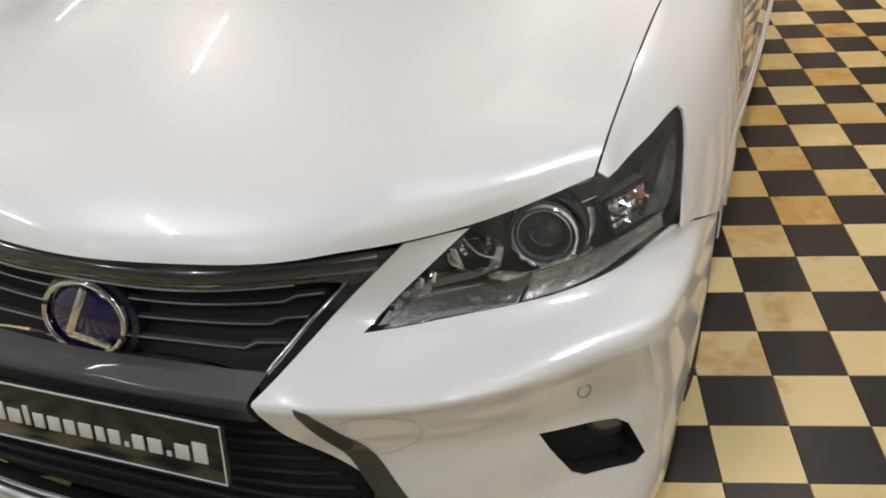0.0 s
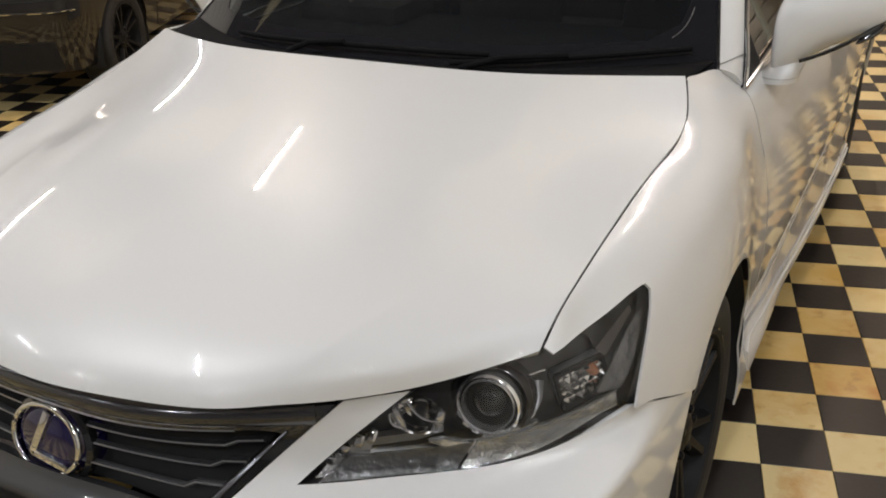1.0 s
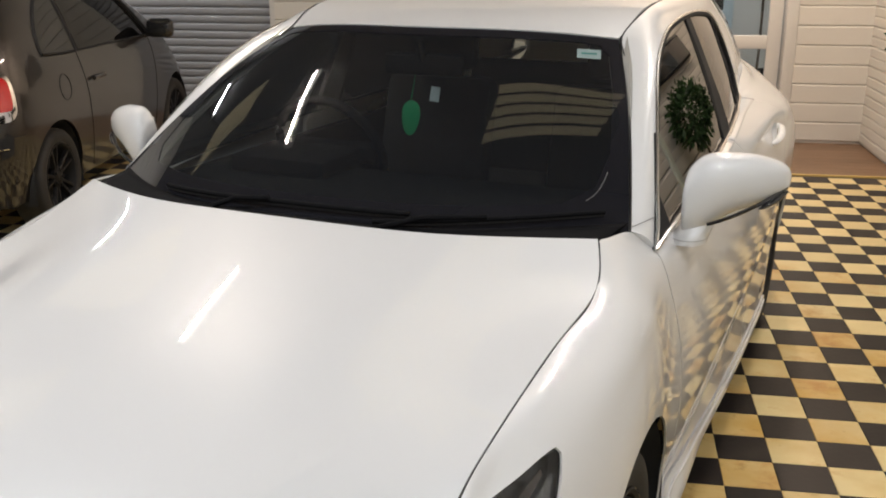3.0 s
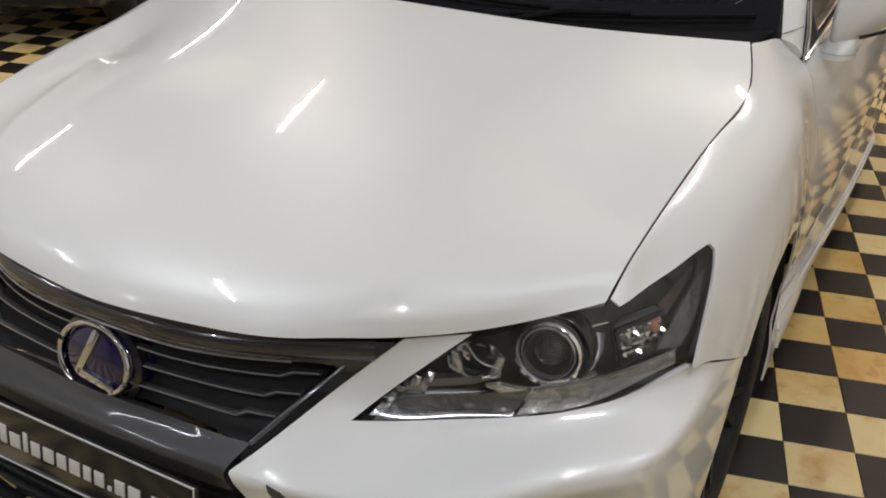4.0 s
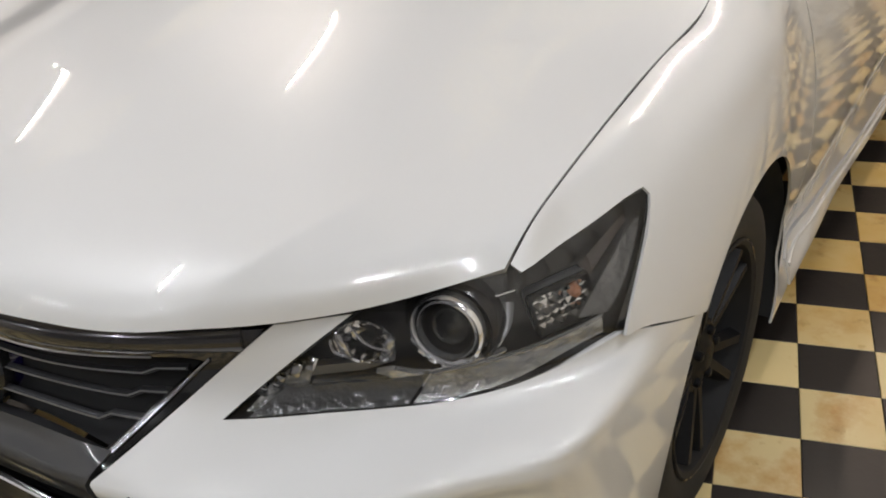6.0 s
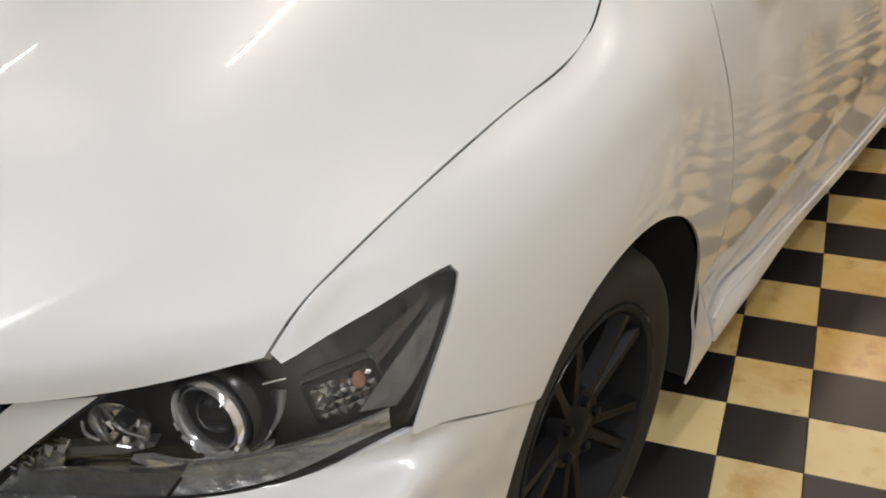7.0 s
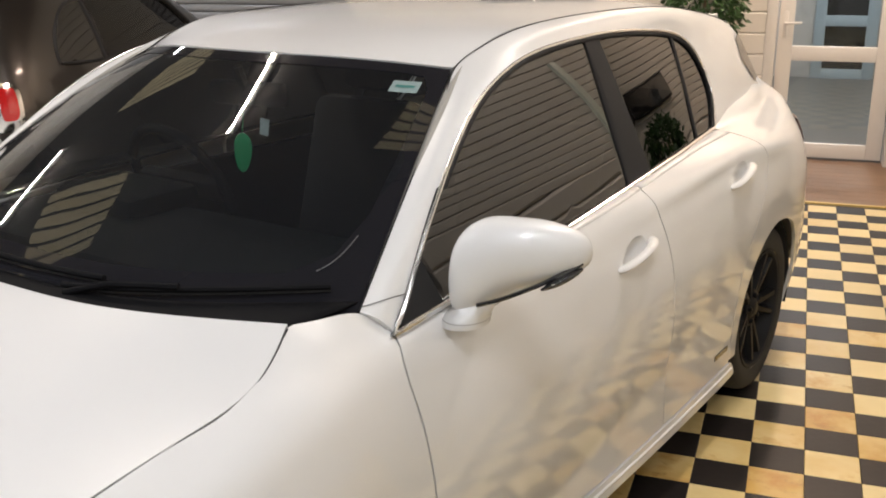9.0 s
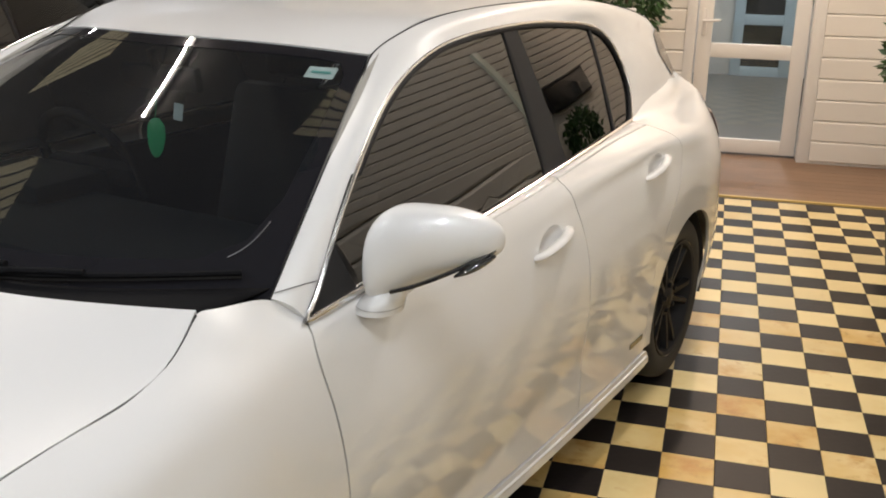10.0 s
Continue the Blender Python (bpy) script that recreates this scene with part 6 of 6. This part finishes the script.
tops = [[tuple(GBODY.at([a], [1.42])[0] * (s, 1, 1)) for a in np.linspace(0.01, 8.99, 30)] for s in (1, -1)]
midtop = [((0), p[1], 1.42 + .065 * math.sin(math.pi * k / 29)) for k, p in enumerate(tops[0])]
sheet("roof", [tops[0], midtop, tops[1]], 30, 14, GREYPAINT, gcar, .01, label="grey roof")
for s in (1, -1):
    m = s < 0
    qw = gring([*line((.62, 1.0), (1.05, .985), 6), *line((1.05, .985), (1.05, 1.33), 6)[1:], *curve([(1.05, 1.33), (.88, 1.30), (.72, 1.20), (.62, 1.06)], 10)[1:-1]])
    panel("quarter_window", GBODY, [qw], .1, .05, DARKGLASS, gcar, flip=gflip, depth=.004, lift=.003, mirror=m, label="dark side window")
    dwn = gring([*line((1.12, .985), (2.36, .965), 14), *curve([(2.36, .965), (2.26, 1.10), (2.10, 1.25), (1.9, 1.34)], 10)[1:], *line((1.9, 1.34), (1.12, 1.335), 10)[1:]])
    panel("door_window", GBODY, [dwn], .1, .05, glass_mat("door_window_glass", (.40, .42, .42), 1.35), gcar, flip=gflip, depth=.004, lift=.003, mirror=m, label="side window of the door")
    for pts in (gring(curve([(1.08, 1.36), (1.07, .98), (1.10, .75), (1.13, .5), (1.15, .26)], 24)), gring(curve([(2.42, .96), (2.44, .8), (2.42, .5), (2.40, .28)], 20))):
        p = (GBODY.at(pts[:, 0], pts[:, 1]) + GBODY.normal(pts[:, 0], pts[:, 1], gflip) * .0005) * (s, 1, 1)
        part("door_joint", tube(p, .003, False, 5), BLACK, gcar)
    hp = gring(line((1.18, .80), (1.36, .80), 8))
    p = (GBODY.at(hp[:, 0], hp[:, 1]) + GBODY.normal(hp[:, 0], hp[:, 1], gflip) * .018) * (s, 1, 1)
    part("door_handle", tube(p, .014, False, 8), GREYPAINT, gcar, "grey door handle")
    def rounded(ca, cz, ra, rz, n=32):
        return np.array([(ca + ra * math.copysign(abs(math.cos(q)) ** .5, math.cos(q)), cz + rz * math.copysign(abs(math.sin(q)) ** .5, math.sin(q)) + .10 * ra * math.cos(q) * rz)
                         for q in np.linspace(0, math.tau, n + 1)[:-1]])

    lampg = panel("tail_lamp", GBODY, [rounded(2.08, .82, .36, .125)], .06, .02, CHROME, gcar, flip=gflip, depth=.03, lift=.012, mirror=m, label="red tail lamp in a bright clear surround")
    panel("clear_lens", GBODY, [rounded(1.86, .80, .10, .075)], .05, .02, CLEARLENS, lampg, flip=gflip, depth=.006, lift=.020, mirror=m, label="clear reversing lens")
    panel("red_lens", GBODY, [rounded(2.17, .835, .17, .085)], .05, .02, REDLENS, lampg, flip=gflip, depth=.008, lift=.022, mirror=m, label="red lens")
    fl = gring([(.78 + .075 * math.cos(q), .80 + .075 * math.sin(q)) for q in np.linspace(0, math.tau, 25)[:-1]])
    part("fuel_flap_joint", tube((GBODY.at(fl[:, 0], fl[:, 1]) + GBODY.normal(fl[:, 0], fl[:, 1], gflip) * .0005) * (s, 1, 1), .0025, True, 5), BLACK, gcar, "round fuel flap joint")
    bl = np.stack([np.linspace(.2, 2.6, 30), np.full(30, .615)], 1)
    part("bumper_joint", tube((GBODY.at(bl[:, 0], bl[:, 1]) + GBODY.normal(bl[:, 0], bl[:, 1], gflip) * .0005) * (s, 1, 1), .003, False, 5), BLACK, gcar, "dark joint above the bumper")
    bl = np.stack([np.linspace(.4, 2.2, 24), np.full(24, .56)], 1)
    part("bumper_strip", tube((GBODY.at(bl[:, 0], bl[:, 1]) + GBODY.normal(bl[:, 0], bl[:, 1], gflip) * .004) * (s, 1, 1), .010, False, 8, .6), CHROME, gcar, "bright bumper strip")
    part("wing_mirror", boxed((-.10, -.05, -.07), (.10, .05, .07), .045, pose(s * .90, 2.36, 1.02), 4), GLOSSBLACK, gcar, "black wing mirror")
    part("mirror_stalk", tube([(s * .76, 2.37, .96), (s * .84, 2.37, .985)], .018), GLOSSBLACK, gcar)
    vent = np.array([(2.05, .50), (2.32, .52), (2.34, .62), (2.22, .64), (2.05, .60)])
    panel("bumper_vent", GBODY, [np.r_[tuple(line(a, b, 5)[:-1] for a, b in zip(vent, np.roll(vent, -1, axis=0)))]], .06, .03, BLACK, gcar, flip=gflip, depth=.003, lift=.003, mirror=m, label="black bumper vent")
    # number plate recess and lower bumper
    lowb = np.array([(0, .40), (1.7, .40), (1.9, .24), (0, .24)])
    panel("lower_bumper", GBODY, [np.r_[tuple(line(a, b, 8)[:-1] for a, b in zip(lowb, np.roll(lowb, -1, axis=0)))]], .15, .04, BLACK, gcar, flip=gflip, depth=.004, lift=.004, mirror=m, label="black lower bumper")
for m in (False, True):
    fw_ = np.array([(7.55, 1.02), (9, 1.04), (9, 1.38), (7.35, 1.36)])
    panel("windscreen", GBODY, [np.r_[tuple(line(a, b, 8)[:-1] for a, b in zip(fw_, np.roll(fw_, -1, axis=0)))]], .12, .04, GLOSSBLACK, gcar, flip=gflip, depth=.004, lift=.003, mirror=m, label="dark windscreen")
for s in (1, -1):
    for rod, way in ((.030, [(2.44, .965), (2.34, 1.08), (2.16, 1.24), (1.94, 1.36)]), (.022, [(1.94, 1.36), (1.5, 1.385), (1.08, 1.375)]), (.020, [(1.085, 1.37), (1.085, 1.2), (1.085, .98)]),
                     (.016, [(1.03, .985), (.84, .99), (.62, 1.005)]), (.012, [(.62, 1.005), (.64, 1.10), (.75, 1.23), (.90, 1.32), (1.06, 1.35)]), (.012, [(2.42, .965), (1.8, .975), (1.1, .985)])):
        q = gring(curve(way, 24))
        part("window_frame", tube((GBODY.at(q[:, 0], q[:, 1]) + GBODY.normal(q[:, 0], q[:, 1], gflip) * .002) * (s, 1, 1), rod, False, 8, .6), BLACK, gcar, "black window frame")
rs = np.array([(0, 1.0), (1.45, 1.0), (1.45, 1.30), (0, 1.34)])
for m in (False, True):
    panel("rear_window", GBODY, [np.r_[tuple(line(a, b, 8)[:-1] for a, b in zip(rs, np.roll(rs, -1, axis=0)))]], .15, .05, GLOSSBLACK, gcar, flip=gflip, depth=.004, lift=.003, mirror=m, label="dark rear window")
part("cabin_floor", boxed((-.7, .2, .2), (.7, 3.3, .3), .02), LINER, gcar)
for x in (-.34, .34):
    st = part("seat", boxed((x - .22, 1.35, .35), (x + .22, 1.85, .55), .06), SEAT, gcar, "dark seat")
    part("seat_back", boxed((x - .21, 1.22, .5), (x + .21, 1.36, 1.1), .05), SEAT, st)
    part("headrest", boxed((x - .12, 1.2, 1.12), (x + .12, 1.28, 1.28), .035), SEAT, st)
part("dashboard", boxed((-.66, 2.25, .7), (.66, 2.6, .95), .05), INTERIOR, gcar)
gw = wheel_mesh(gcar)
gw.scale = (.92, .92, .92)
gw.matrix_basis = pose(.80, .62, .291, 15, 0, 0) @ Matrix.Scale(.92, 4)
for q in (pose(.80, 2.92, .291, 50, 0, 0), pose(-.80, .62, .291, 5, 0, 180), pose(-.80, 2.92, .291, 30, 0, 180)):
    copy_thing(gw, q)
for cy in (.62, 2.92):
    for s in (1, -1):
        bm = bmesh.new()
        a = np.linspace(-.3, math.pi + .3, 30)
        rows = [[bm.verts.new((s * x, cy + .34 * math.cos(t), .295 + .34 * math.sin(t))) for t in a] for x in (.5, .79)]
        for j in range(29):
            bm.faces.new((rows[0][j], rows[0][j + 1], rows[1][j + 1], rows[1][j]))
        bm.faces.new(rows[0])
        part("arch_liner", bm, LINER, gcar)

# ---- floor tiles ----
half = TILE / 2 - .0006


def tile_rows(cx, cy):
    o = .0016
    return [(cx - half, cy - half, -.006), (cx + half, cy - half, -.006), (cx + half, cy + half, -.006), (cx - half, cy + half, -.006),
            (cx - half, cy - half, -.0012), (cx + half, cy - half, -.0012), (cx + half, cy + half, -.0012), (cx - half, cy + half, -.0012),
            (cx - half + o, cy - half + o, 0), (cx + half - o, cy - half + o, 0), (cx + half - o, cy + half - o, 0), (cx - half + o, cy + half - o, 0)]


TILE_F = [(8, 9, 10, 11)] + [(4 + j, 4 + (j + 1) % 4, 8 + (j + 1) % 4, 8 + j) for j in range(4)] + [(j, (j + 1) % 4, 4 + (j + 1) % 4, 4 + j) for j in range(4)]
tile_mesh = []
for nm, mt in (("cream_tile", CREAM), ("black_tile", DARKTILE)):
    me = bpy.data.meshes.new(nm)
    me.from_pydata(tile_rows(0, 0), [], TILE_F)
    me.materials.append(mt)
    tile_mesh.append(me)
rest = ([], []), ([], [])
for i in range(math.floor((U_MIN - U0) / TILE), math.ceil((U_MAX - U0) / TILE)):
    for j in range(math.floor((W_MIN - W0) / TILE), math.ceil((W_EDGE - W0) / TILE)):
        cu, cw = U0 + (i + .5) * TILE, W0 + (j + .5) * TILE
        if cu - half < U_MIN or cw + half > W_EDGE + .08:
            continue
        k = (i + j) % 2
        if 1.0 < cu < 3.1 and -.3 < cw < 3.9:
            o = new("tile", tile_mesh[k])
            o.parent = floor
            o.location = (cu, cw, 0)
        else:
            v, f = rest[k]
            b = len(v)
            v += tile_rows(cu, cw)
            f += [tuple(q + b for q in t) for t in TILE_F]
for (v, f), nm, mt in zip(rest, ("cream_tiles", "black_tiles"), (CREAM, DARKTILE)):
    tagged(mesh_ob(nm, v, f, mt, floor, smooth=False), kind="stuff")
